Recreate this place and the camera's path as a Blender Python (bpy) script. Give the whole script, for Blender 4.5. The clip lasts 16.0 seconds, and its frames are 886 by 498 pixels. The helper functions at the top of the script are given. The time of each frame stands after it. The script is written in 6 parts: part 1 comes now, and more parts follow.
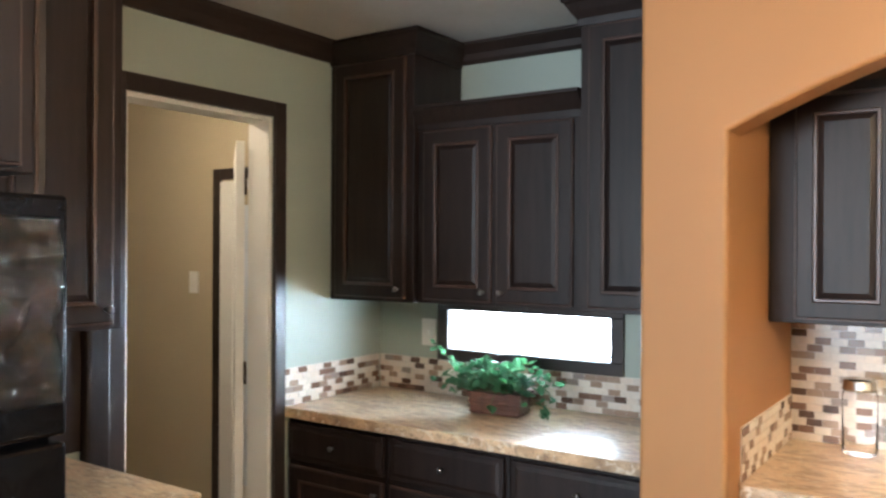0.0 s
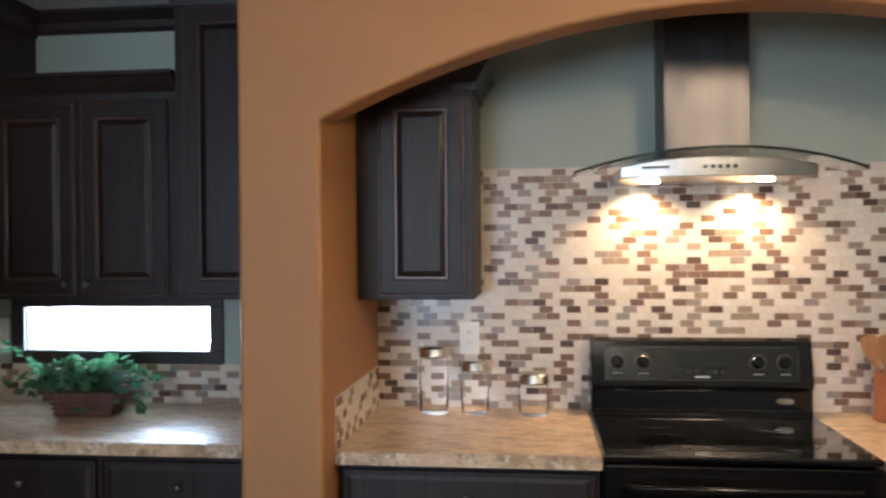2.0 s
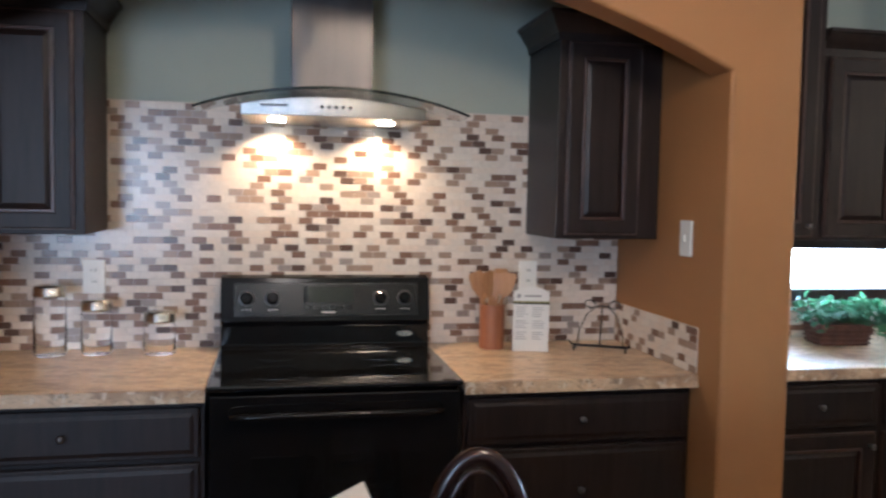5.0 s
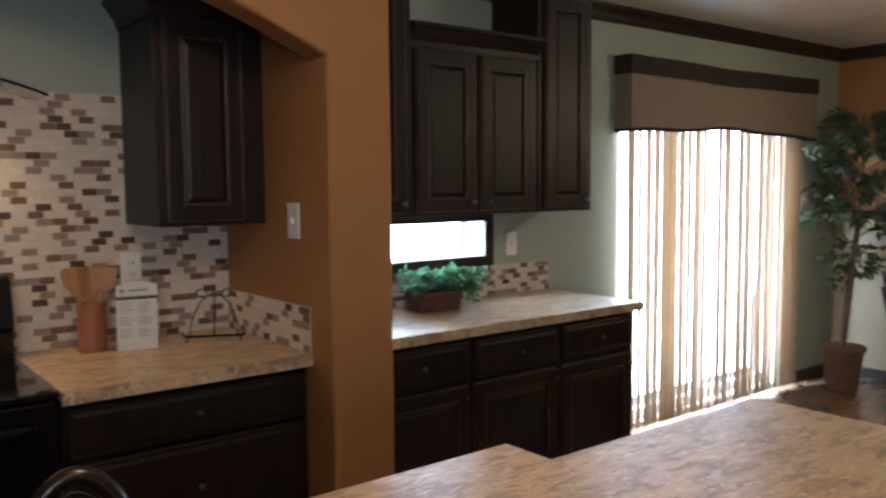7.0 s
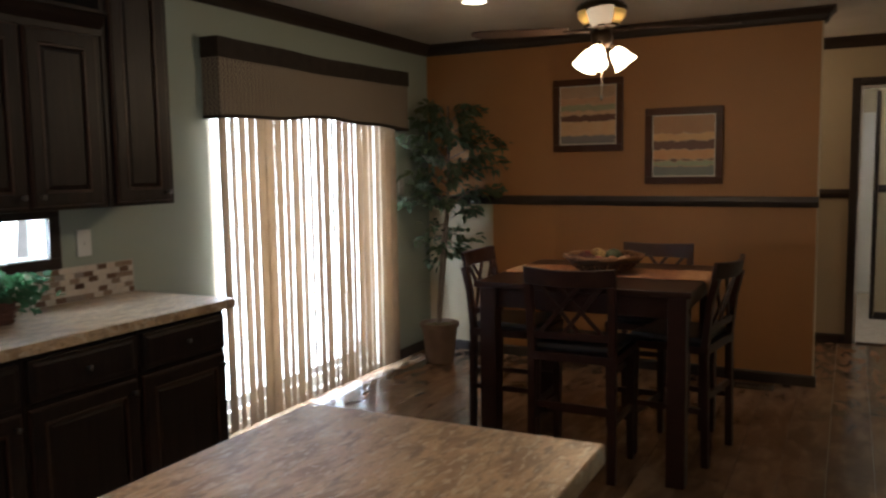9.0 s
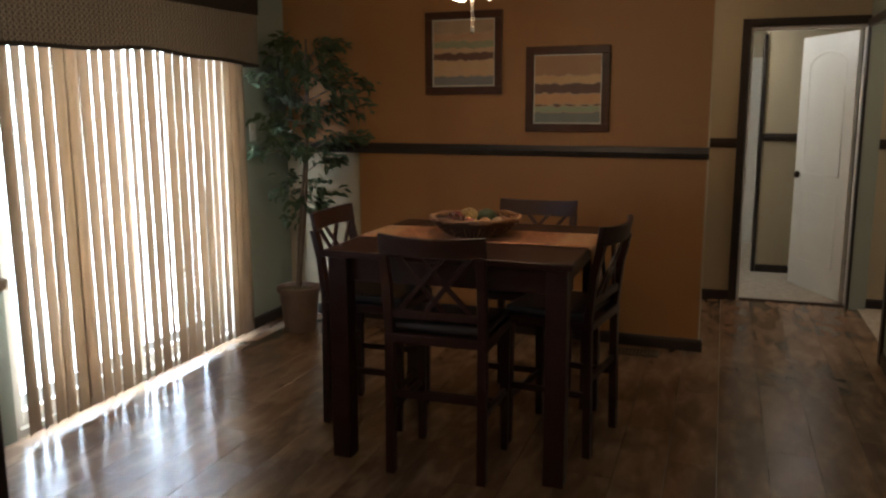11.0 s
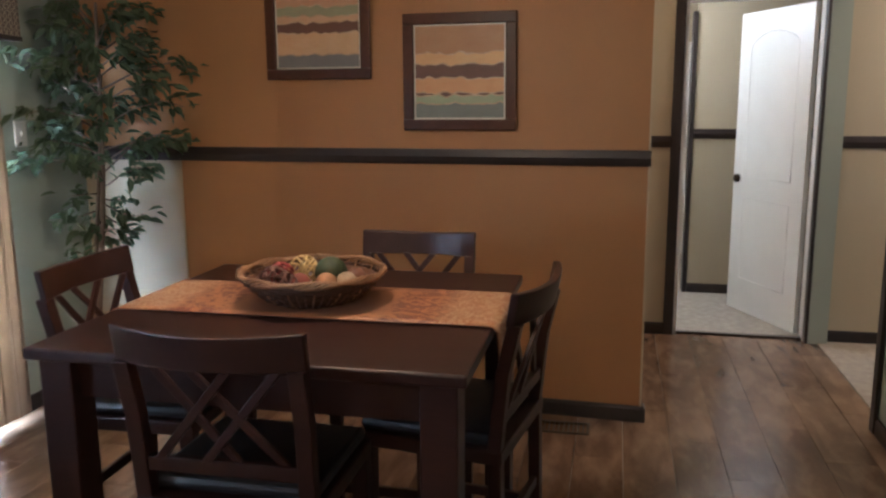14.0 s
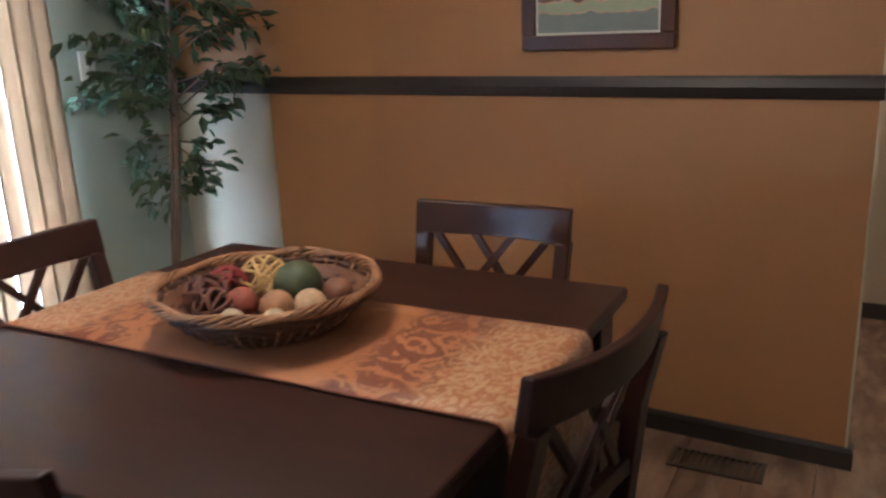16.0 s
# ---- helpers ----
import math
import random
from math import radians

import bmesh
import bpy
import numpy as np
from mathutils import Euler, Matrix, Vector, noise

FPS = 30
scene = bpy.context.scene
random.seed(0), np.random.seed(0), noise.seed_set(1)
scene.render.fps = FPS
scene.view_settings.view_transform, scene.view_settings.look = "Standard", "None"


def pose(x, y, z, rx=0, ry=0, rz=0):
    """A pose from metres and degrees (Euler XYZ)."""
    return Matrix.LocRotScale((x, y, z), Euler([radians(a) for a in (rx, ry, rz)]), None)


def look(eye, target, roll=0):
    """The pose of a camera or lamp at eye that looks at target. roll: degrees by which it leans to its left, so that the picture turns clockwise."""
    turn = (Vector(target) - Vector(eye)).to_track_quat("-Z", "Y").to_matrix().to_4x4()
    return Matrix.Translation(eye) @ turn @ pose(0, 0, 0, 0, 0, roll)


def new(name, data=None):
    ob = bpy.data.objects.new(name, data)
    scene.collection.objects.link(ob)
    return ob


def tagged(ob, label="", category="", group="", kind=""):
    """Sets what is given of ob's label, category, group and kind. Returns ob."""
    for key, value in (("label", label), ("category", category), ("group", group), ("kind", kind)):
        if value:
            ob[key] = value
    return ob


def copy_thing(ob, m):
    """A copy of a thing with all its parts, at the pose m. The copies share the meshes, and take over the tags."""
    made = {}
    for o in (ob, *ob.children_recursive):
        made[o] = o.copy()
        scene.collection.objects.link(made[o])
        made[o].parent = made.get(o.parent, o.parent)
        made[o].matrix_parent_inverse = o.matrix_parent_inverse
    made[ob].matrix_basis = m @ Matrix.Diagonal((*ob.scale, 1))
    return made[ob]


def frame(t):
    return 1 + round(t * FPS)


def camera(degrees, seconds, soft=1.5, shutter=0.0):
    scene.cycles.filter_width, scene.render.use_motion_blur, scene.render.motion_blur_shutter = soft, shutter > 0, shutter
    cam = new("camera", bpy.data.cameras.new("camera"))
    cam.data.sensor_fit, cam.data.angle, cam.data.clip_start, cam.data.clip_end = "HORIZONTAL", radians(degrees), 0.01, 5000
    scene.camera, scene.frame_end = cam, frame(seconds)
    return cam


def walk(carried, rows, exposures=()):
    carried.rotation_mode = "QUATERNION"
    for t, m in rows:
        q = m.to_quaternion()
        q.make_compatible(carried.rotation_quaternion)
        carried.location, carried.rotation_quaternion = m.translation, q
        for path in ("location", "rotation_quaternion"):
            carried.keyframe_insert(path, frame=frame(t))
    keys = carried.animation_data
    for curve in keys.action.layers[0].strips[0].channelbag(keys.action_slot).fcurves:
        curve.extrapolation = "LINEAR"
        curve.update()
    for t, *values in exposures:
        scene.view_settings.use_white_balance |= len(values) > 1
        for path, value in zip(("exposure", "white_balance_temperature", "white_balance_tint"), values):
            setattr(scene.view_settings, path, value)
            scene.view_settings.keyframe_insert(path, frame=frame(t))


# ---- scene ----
cam = camera(57.1, 16.0, soft=2.4, shutter=0.4)
PATH = [
    (0, (1.542, 0.227, 1.557), (0.413, 1.878, 1.555), 0.3),
    (0.5, (1.543, 0.221, 1.531), (0.567, 1.966, 1.523), 0.3),
    (1, (1.537, 0.212, 1.523), (0.827, 2.081, 1.513), -0.3),
    (1.5, (1.534, 0.201, 1.518), (1.103, 2.154, 1.502), -0.7),
    (2, (1.549, 0.195, 1.519), (1.321, 2.182, 1.507), -0.5),
    (2.5, (1.592, 0.192, 1.525), (1.472, 2.188, 1.49), 0.7),
    (3, (1.638, 0.19, 1.521), (1.581, 2.188, 1.45), 0.1),
    (3.2, (1.654, 0.181, 1.501), (1.622, 2.179, 1.424), -0.2),
    (5.3, (1.948, 0.151, 1.469), (2.472, 2.077, 1.333), 1.1),
    (5.5, (1.952, 0.155, 1.472), (2.561, 2.055, 1.331), 1.0),
    (6, (1.962, 0.167, 1.471), (2.754, 1.999, 1.331), 0.7),
    (6.5, (1.967, 0.171, 1.472), (2.991, 1.884, 1.335), -0.5),
    (7, (1.971, 0.174, 1.471), (3.201, 1.743, 1.311), -0.5),
    (7.5, (1.965, 0.19, 1.465), (3.357, 1.614, 1.286), -0.4),
    (8, (1.979, 0.201, 1.444), (3.537, 1.441, 1.249), -1.7),
    (8.5, (2.064, 0.205, 1.449), (3.764, 1.238, 1.234), -1.1),
    (9, (2.258, 0.14, 1.484), (4.037, 1.031, 1.281), -0.9),
    (9.5, (2.373, 0.111, 1.494), (4.175, 0.942, 1.248), -0.5),
    (9.7, (2.446, 0.131, 1.496), (4.265, 0.922, 1.234), -0.7),
    (11.8, (3.253, 0.307, 1.498), (5.144, 0.853, 1.142), -0.4),
    (12, (3.342, 0.329, 1.537), (5.249, 0.828, 1.199), -1.1),
    (12.5, (3.555, 0.379, 1.501), (5.488, 0.768, 1.164), -1.9),
    (13, (3.83, 0.374, 1.492), (5.751, 0.826, 1.168), -1.6),
    (13.5, (4.076, 0.401, 1.472), (5.976, 0.89, 1.084), -1.2),
    (14, (4.333, 0.462, 1.469), (6.257, 0.875, 1.111), -0.4),
    (14.5, (4.564, 0.448, 1.458), (6.454, 0.982, 1.081), -1.6),
    (15, (4.817, 0.392, 1.425), (6.646, 1.095, 1.025), -0.7),
    (15.5, (5.096, 0.366, 1.434), (6.816, 1.251, 0.927), -1.4),
    (16, (5.355, 0.337, 1.446), (7.052, 1.249, 0.908), -2.4),
]
EXPOSURES = [(0, 2.95, 5600, 6), (1.5, 2.1, 5450, 7), (3, 1.65, 5050, 10), (5.5, 1.5, 4850, 10), (6.5, 1.0, 5250, 10), (7.5, 0.25, 5750, 11), (9, -0.1, 5950, 11), (9.7, -0.05, 5950, 10), (11.8, 0.05, 5750, 8), (12.5, 0.9, 5200, 9), (13.5, 0.9, 5050, 11), (14.5, 1.25, 5050, 12), (15.5, 1.15, 4900, 10), (16, 1.25, 4750, 10)]
walk(cam, [(t, look(eye, target, roll)) for t, eye, target, roll in PATH], EXPOSURES)

# ---- world, sun, lamps ----
world = bpy.data.worlds.new("world")
scene.world = world
world.use_nodes = True
wn = world.node_tree
sky = wn.nodes.new("ShaderNodeTexSky")
sky.sky_type = "NISHITA"
sky.sun_disc = False
sky.sun_elevation = radians(46)
sky.sun_rotation = radians(100)
wn.links.new(sky.outputs[0], wn.nodes["Background"].inputs[0])
wn.nodes["Background"].inputs[1].default_value = 0.15


def lamp(name, kind, place, power, color, size=0.1, target=None, spot=None):
    data = bpy.data.lights.new(name, kind)
    data.energy = power
    data.color = color
    if kind == "AREA":
        data.shape = "RECTANGLE"
        data.size, data.size_y = size if isinstance(size, tuple) else (size, size)
    elif kind == "SUN":
        data.angle = radians(size)
    else:
        data.shadow_soft_size = size
    if spot:
        data.spot_size, data.spot_blend = radians(spot), 0.6
    ob = new(name, data)
    ob.matrix_world = look(place, target) if target else pose(*place)
    return ob


WARM = (1.0, 0.74, 0.50)
NEUTRAL = (1.0, 0.90, 0.78)
AMBER = (1.0, 0.72, 0.42)
DAY = (0.80, 0.92, 1.0)
az, el = radians(100), radians(46)
lamp("sun", "SUN", (0, 0, 10), 5.0, (1.0, 0.95, 0.86), 0.5, target=(-math.sin(az) * 5, -math.cos(az) * 5, 10 - 5 * math.tan(el)))
# daylight coming in by the glass door and the two low windows
lamp("daylight_door", "AREA", (6.53, 3.42, 1.05), 255, DAY, (1.8, 1.9), target=(6.53, 0, 0.9))
lamp("daylight_window_a", "AREA", (-0.085, 3.40, 1.20), 4.5, DAY, (0.74, 0.17), target=(-0.085, 0, 0.6))
lamp("daylight_window_b", "AREA", (4.23, 3.40, 1.20), 16, DAY, (0.74, 0.17), target=(4.23, 0, 0.6))
lamp("daylight_window_c", "AREA", (0.1, -3.38, 1.5), 26, (0.92, 0.96, 1.0), (1.3, 1.1), target=(1.3, 3.2, 1.5))
# lamps of the place, and unseen fills added in the kitchen and side rooms
for sx in (1.93, 2.30):
    lamp("hood_bulb", "SPOT", (sx - 0.01, 3.145, 1.716), 4.8, (1.0, 0.60, 0.27), 0.015, target=(sx, 3.175, 1.25), spot=140)
# unseen fill added to brighten the arch wall's front
lamp("kitchen_unseen_lamp", "POINT", (2.0, -0.55, 2.30), 6, (1.0, 0.76, 0.52), 0.10)
lamp("kitchen_unseen_lamp", "POINT", (2.55, 0.95, 2.33), 15, (1.0, 0.66, 0.37), 0.09)
lamp("downlight_lamp", "SPOT", (6.71, 2.14, 2.425), 3.5, WARM, 0.06, target=(6.71, 2.14, 0), spot=150)
lamp("fan_lamp", "POINT", (6.33, 1.275, 1.97), 3.6, (1.0, 0.58, 0.28), 0.08)
# unseen fills added to brighten the rooms beyond the openings
lamp("bedroom_fill", "POINT", (10.35, 0.7, 2.1), 27, (1.0, 0.94, 0.84), 0.12)
lamp("hall_fill", "POINT", (8.8, 1.0, 2.2), 8, (1.0, 0.70, 0.40), 0.1)
lamp("side_room_fill", "POINT", (8.8, -1.9, 2.0), 16, (1.0, 0.72, 0.48), 0.12)
lamp("utility_fill", "POINT", (-1.5, 2.3, 2.3), 4, (1.0, 0.74, 0.48), 0.1)


# ---- materials ----
def mat(name, base=(0.5, 0.5, 0.5), rough=0.5, metal=0.0, two=None, scale=6.0, fine=90.0, bump=0.0, stretch=(1, 1, 1), amount=0.5, coat=0.0, spec=0.5):
    """A surface: a base colour broken by noise at two scales, with a fine relief."""
    m = bpy.data.materials.new(name)
    m.use_nodes = True
    t = m.node_tree
    n, l = t.nodes, t.links
    b = n["Principled BSDF"]
    b.inputs["Base Color"].default_value = (*base, 1)
    b.inputs["Roughness"].default_value = rough
    b.inputs["Metallic"].default_value = metal
    b.inputs["Coat Weight"].default_value = coat
    b.inputs["Specular IOR Level"].default_value = spec
    if two is not None or bump:
        tc = n.new("ShaderNodeTexCoord")
        mp = n.new("ShaderNodeMapping")
        mp.inputs["Scale"].default_value = stretch
        l.new(tc.outputs["Object"], mp.inputs["Vector"])
        big, small = n.new("ShaderNodeTexNoise"), n.new("ShaderNodeTexNoise")
        for k, s in ((big, scale), (small, fine)):
            k.inputs["Scale"].default_value = s
            k.inputs["Detail"].default_value = 5
            l.new(mp.outputs[0], k.inputs["Vector"])
        both = n.new("ShaderNodeMath")
        both.operation = "MULTIPLY_ADD"
        l.new(small.outputs["Fac"], both.inputs[0])
        both.inputs[1].default_value = 0.45
        l.new(big.outputs["Fac"], both.inputs[2])
        if two is not None:
            r = n.new("ShaderNodeMapRange")
            r.inputs["From Min"].default_value = 0.72 - 0.5 * (1 - amount)
            r.inputs["From Max"].default_value = 0.72 + 0.5 * (1 - amount) * 0.6
            l.new(both.outputs[0], r.inputs["Value"])
            mx = n.new("ShaderNodeMix")
            mx.data_type = "RGBA"
            mx.inputs["A"].default_value = (*base, 1)
            mx.inputs["B"].default_value = (*two, 1)
            l.new(r.outputs[0], mx.inputs["Factor"])
            l.new(mx.outputs["Result"], b.inputs["Base Color"])
        if bump:
            bp = n.new("ShaderNodeBump")
            bp.inputs["Strength"].default_value = bump
            bp.inputs["Distance"].default_value = 0.002
            l.new(both.outputs[0], bp.inputs["Height"])
            l.new(bp.outputs[0], b.inputs["Normal"])
    return m


def ramp_mat(name, colors, source, rough=0.3, bump=0.0, spread=0.15):
    """Colours picked at random, piece by piece; source is 'object' or 'island'."""
    m = mat(name, colors[0][1], rough)
    n, l = m.node_tree.nodes, m.node_tree.links
    b = n["Principled BSDF"]
    src = n.new("ShaderNodeObjectInfo" if source == "object" else "ShaderNodeNewGeometry")
    rp = n.new("ShaderNodeValToRGB")
    rp.color_ramp.interpolation = "CONSTANT"
    for k, (at, c) in enumerate(colors):
        e = rp.color_ramp.elements[k] if k < 2 else rp.color_ramp.elements.new(at)
        e.position, e.color = at, (*c, 1)
    l.new(src.outputs["Random" if source == "object" else "Random Per Island"], rp.inputs[0])
    geo = n.new("ShaderNodeNewGeometry")
    nz = n.new("ShaderNodeTexNoise")
    nz.inputs["Scale"].default_value = 70
    nz.inputs["Detail"].default_value = 6
    l.new(geo.outputs["Position"], nz.inputs["Vector"])
    hsv = n.new("ShaderNodeHueSaturation")
    mr = n.new("ShaderNodeMapRange")
    mr.inputs["To Min"].default_value, mr.inputs["To Max"].default_value = 1 - spread * 2, 1 + spread * 2
    l.new(nz.outputs["Fac"], mr.inputs["Value"])
    l.new(mr.outputs[0], hsv.inputs["Value"])
    l.new(rp.outputs[0], hsv.inputs["Color"])
    l.new(hsv.outputs[0], b.inputs["Base Color"])
    if bump:
        bp = n.new("ShaderNodeBump")
        bp.inputs["Strength"].default_value = bump
        bp.inputs["Distance"].default_value = 0.002
        l.new(nz.outputs["Fac"], bp.inputs["Height"])
        l.new(bp.outputs[0], b.inputs["Normal"])
    return m


def glow(name, color, strength):
    m = mat(name, color, 0.4)
    b = m.node_tree.nodes["Principled BSDF"]
    b.inputs["Emission Color"].default_value = (*color, 1)
    b.inputs["Emission Strength"].default_value = strength
    return m


def glass(name, rough=0.0, color=(1, 1, 1)):
    m = mat(name, color, rough)
    b = m.node_tree.nodes["Principled BSDF"]
    b.inputs["Transmission Weight"].default_value = 1.0
    b.inputs["IOR"].default_value = 1.45
    return m


def two_sided(name, base, translucent, share):
    """Thin cloth or leaf that lets light through."""
    m = mat(name, base, 0.6, two=tuple(c * 0.8 for c in base), scale=8, fine=200)
    n, l = m.node_tree.nodes, m.node_tree.links
    tr = n.new("ShaderNodeBsdfTranslucent")
    tr.inputs[0].default_value = (*translucent, 1)
    mx = n.new("ShaderNodeMixShader")
    mx.inputs[0].default_value = share
    l.new(n["Principled BSDF"].outputs[0], mx.inputs[1])
    l.new(tr.outputs[0], mx.inputs[2])
    l.new(mx.outputs[0], n["Material Output"].inputs[0])
    return m


TAN = mat("caramel_paint", (0.368, 0.178, 0.061), 0.6, two=(0.338, 0.162, 0.055), scale=1.5, fine=350, bump=0.25)
GREEN = mat("grey_green_paint", (0.36, 0.405, 0.35), 0.6, two=(0.335, 0.38, 0.325), scale=1.2, fine=350, bump=0.25)
CREAM = mat("cream_paint", (0.51, 0.44, 0.305), 0.62, two=(0.48, 0.41, 0.28), scale=1.2, fine=300, bump=0.25)
BEIGE = mat("beige_wall", (0.39, 0.315, 0.205), 0.5, two=(0.36, 0.29, 0.185), scale=1.2, fine=300, bump=0.25)
CEIL = mat("textured_ceiling_paint", (0.72, 0.70, 0.66), 0.9, two=(0.60, 0.58, 0.54), scale=3, fine=45, bump=1.0, amount=0.2)
DARK = mat("espresso_stained_wood", (0.008, 0.005, 0.0046), 0.43, two=(0.022, 0.0130, 0.0102), scale=7, fine=70, bump=0.5, stretch=(6, 6, 0.45), amount=0.45, spec=0.32)
# lighter, redder brown than the doors, for their edges and beads
REDDISH = mat("reddish_edge", (0.040, 0.022, 0.016), 0.35, two=(0.068, 0.035, 0.026), scale=5, fine=70, bump=0.3)
TRIM = mat("espresso_trim", (0.019, 0.0125, 0.010), 0.4, two=(0.031, 0.020, 0.016), scale=3, fine=60, bump=0.2)
STOOLWOOD = mat("black_cherry_gloss", (0.011, 0.0045, 0.0038), 0.22, two=(0.018, 0.0070, 0.0052), scale=3, fine=50, stretch=(4, 4, 0.6), amount=0.3)
TABLEWOOD = mat("dark_cherry_wood", (0.021, 0.0075, 0.0053), 0.37, two=(0.043, 0.0150, 0.0099), scale=3, fine=50, bump=0.2, stretch=(4, 0.6, 4), amount=0.3, spec=0.36)
WHITE = mat("white_door_paint", (0.78, 0.77, 0.73), 0.4, two=(0.72, 0.71, 0.67), scale=3, fine=120, bump=0.1)
PLATE = mat("white_plastic", (0.80, 0.79, 0.75), 0.35)
CHIMNEY = mat("satin_chimney_steel", (0.12, 0.12, 0.125), 0.42, 1.0, two=(0.17, 0.165, 0.165), scale=3, fine=160, bump=0.15, stretch=(8, 8, 0.3), amount=0.3)
SHEET = mat("shiny_steel_sheet", (0.075, 0.075, 0.08), 0.34, 1.0, two=(0.10, 0.098, 0.098), scale=3, fine=160, bump=0.1, stretch=(8, 8, 0.3), amount=0.3)
STEEL = mat("brushed_steel", (0.30, 0.30, 0.30), 0.24, 1.0, two=(0.42, 0.41, 0.39), scale=3, fine=160, bump=0.3, stretch=(8, 8, 0.3), amount=0.3)
KNOB = mat("tarnished_nickel", (0.22, 0.21, 0.20), 0.3, 1.0)
NICKEL = mat("satin_nickel", (0.6, 0.58, 0.54), 0.25, 1.0)
BLACK = mat("black_enamel", (0.006, 0.006, 0.006), 0.12, two=(0.008, 0.007, 0.007), scale=6, fine=90, spec=0.3)
BLACKGLASS = mat("black_ceran_glass", (0.006, 0.006, 0.006), 0.05, coat=0.6)
BLACKMETAL = mat("black_iron", (0.015, 0.013, 0.012), 0.4, 0.6)
BRONZE = mat("dark_bronze", (0.045, 0.027, 0.016), 0.35, 0.8)
GLASS = glass("clear_glass")
GROUT = mat("pale_grout", (0.64, 0.575, 0.51), 0.8, two=(0.56, 0.50, 0.44), scale=20, fine=200)
CARPET = mat("beige_carpet", (0.48, 0.42, 0.34), 0.95, two=(0.36, 0.31, 0.25), scale=20, fine=350, bump=1.0)


def counter_mat():
    """Speckled beige laminate with grey-brown drifts."""
    m = mat("speckled_beige_laminate", (0.50, 0.40, 0.29), 0.32)
    n, l = m.node_tree.nodes, m.node_tree.links
    b = n["Principled BSDF"]
    tc = n.new("ShaderNodeTexCoord")
    mp = n.new("ShaderNodeMapping")
    mp.inputs["Scale"].default_value = (1.0, 2.8, 1.0)
    mp.inputs["Rotation"].default_value = (0, 0, 0.25)
    l.new(tc.outputs["Object"], mp.inputs["Vector"])
    prev = None
    for s, d, lo, hi, c in ((7, 6, 0.47, 0.60, (0.33, 0.215, 0.125)), (20, 5, 0.55, 0.65, (0.26, 0.18, 0.12)), (30, 4, 0.55, 0.64, (0.72, 0.64, 0.50)), (150, 3, 0.58, 0.68, (0.17, 0.13, 0.10))):
        z = n.new("ShaderNodeTexNoise")
        z.inputs["Scale"].default_value = s
        z.inputs["Detail"].default_value = d
        z.inputs["Distortion"].default_value = 0.6
        l.new(mp.outputs[0], z.inputs["Vector"])
        r = n.new("ShaderNodeMapRange")
        r.inputs["From Min"].default_value, r.inputs["From Max"].default_value = lo, hi
        r.inputs["To Max"].default_value = 0.8
        l.new(z.outputs["Fac"], r.inputs["Value"])
        x = n.new("ShaderNodeMix")
        x.data_type = "RGBA"
        x.inputs["A"].default_value = (0.60, 0.44, 0.28, 1)
        x.inputs["B"].default_value = (*c, 1)
        l.new(r.outputs[0], x.inputs["Factor"])
        if prev:
            l.new(prev.outputs["Result"], x.inputs["A"])
        prev = x
    l.new(prev.outputs["Result"], b.inputs["Base Color"])
    return m


COUNTER = counter_mat()
TILES = []
for nm, c, share in (("cream", (0.68, 0.61, 0.53), 0.40), ("taupe", (0.33, 0.245, 0.185), 0.22), ("grey", (0.31, 0.265, 0.235), 0.08), ("brown", (0.20, 0.125, 0.088), 0.22), ("espresso", (0.105, 0.066, 0.050), 0.08)):
    shades = [(0.0, c), (0.35, tuple(k * 0.93 for k in c)), (0.7, (c[0] * 0.97, c[1] * 0.93, c[2] * 0.90))]
    TILES.append((share, ramp_mat(nm + "_tile", shades, "object", 0.22, 0.1, 0.1), ramp_mat(nm + "_tile_field", shades, "island", 0.22, 0.1, 0.1)))
FLOORS = [(0.0, (0.21, 0.128, 0.080)), (0.25, (0.17, 0.102, 0.066)), (0.45, (0.235, 0.145, 0.092)), (0.65, (0.19, 0.118, 0.078)), (0.82, (0.26, 0.165, 0.105))]


# ---- mesh helpers ----
def bx(bm, x0, x1, y0, y1, z0, z1, m=None):
    v = [bm.verts.new((x, y, z)) for x in (x0, x1) for y in (y0, y1) for z in (z0, z1)]
    for f in ((0, 1, 3, 2), (4, 6, 7, 5), (0, 4, 5, 1), (2, 3, 7, 6), (0, 2, 6, 4), (1, 5, 7, 3)):
        bm.faces.new([v[k] for k in f])
    if m is not None:
        bmesh.ops.transform(bm, matrix=m, verts=v)
    return v


def lathe(bm, profile, seg=24, center=(0, 0), m=None):
    """A turned shape from (radius, height) pairs."""
    rings = []
    for r, z in profile:
        rings.append([bm.verts.new((center[0] + r * math.cos(2 * math.pi * k / seg), center[1] + r * math.sin(2 * math.pi * k / seg), z)) for k in range(seg)])
    for a, b in zip(rings, rings[1:]):
        for k in range(seg):
            bm.faces.new((a[k], a[(k + 1) % seg], b[(k + 1) % seg], b[k]))
    bm.faces.new(rings[0][::-1])
    bm.faces.new(rings[-1])
    if m is not None:
        bmesh.ops.transform(bm, matrix=m, verts=[v for r in rings for v in r])


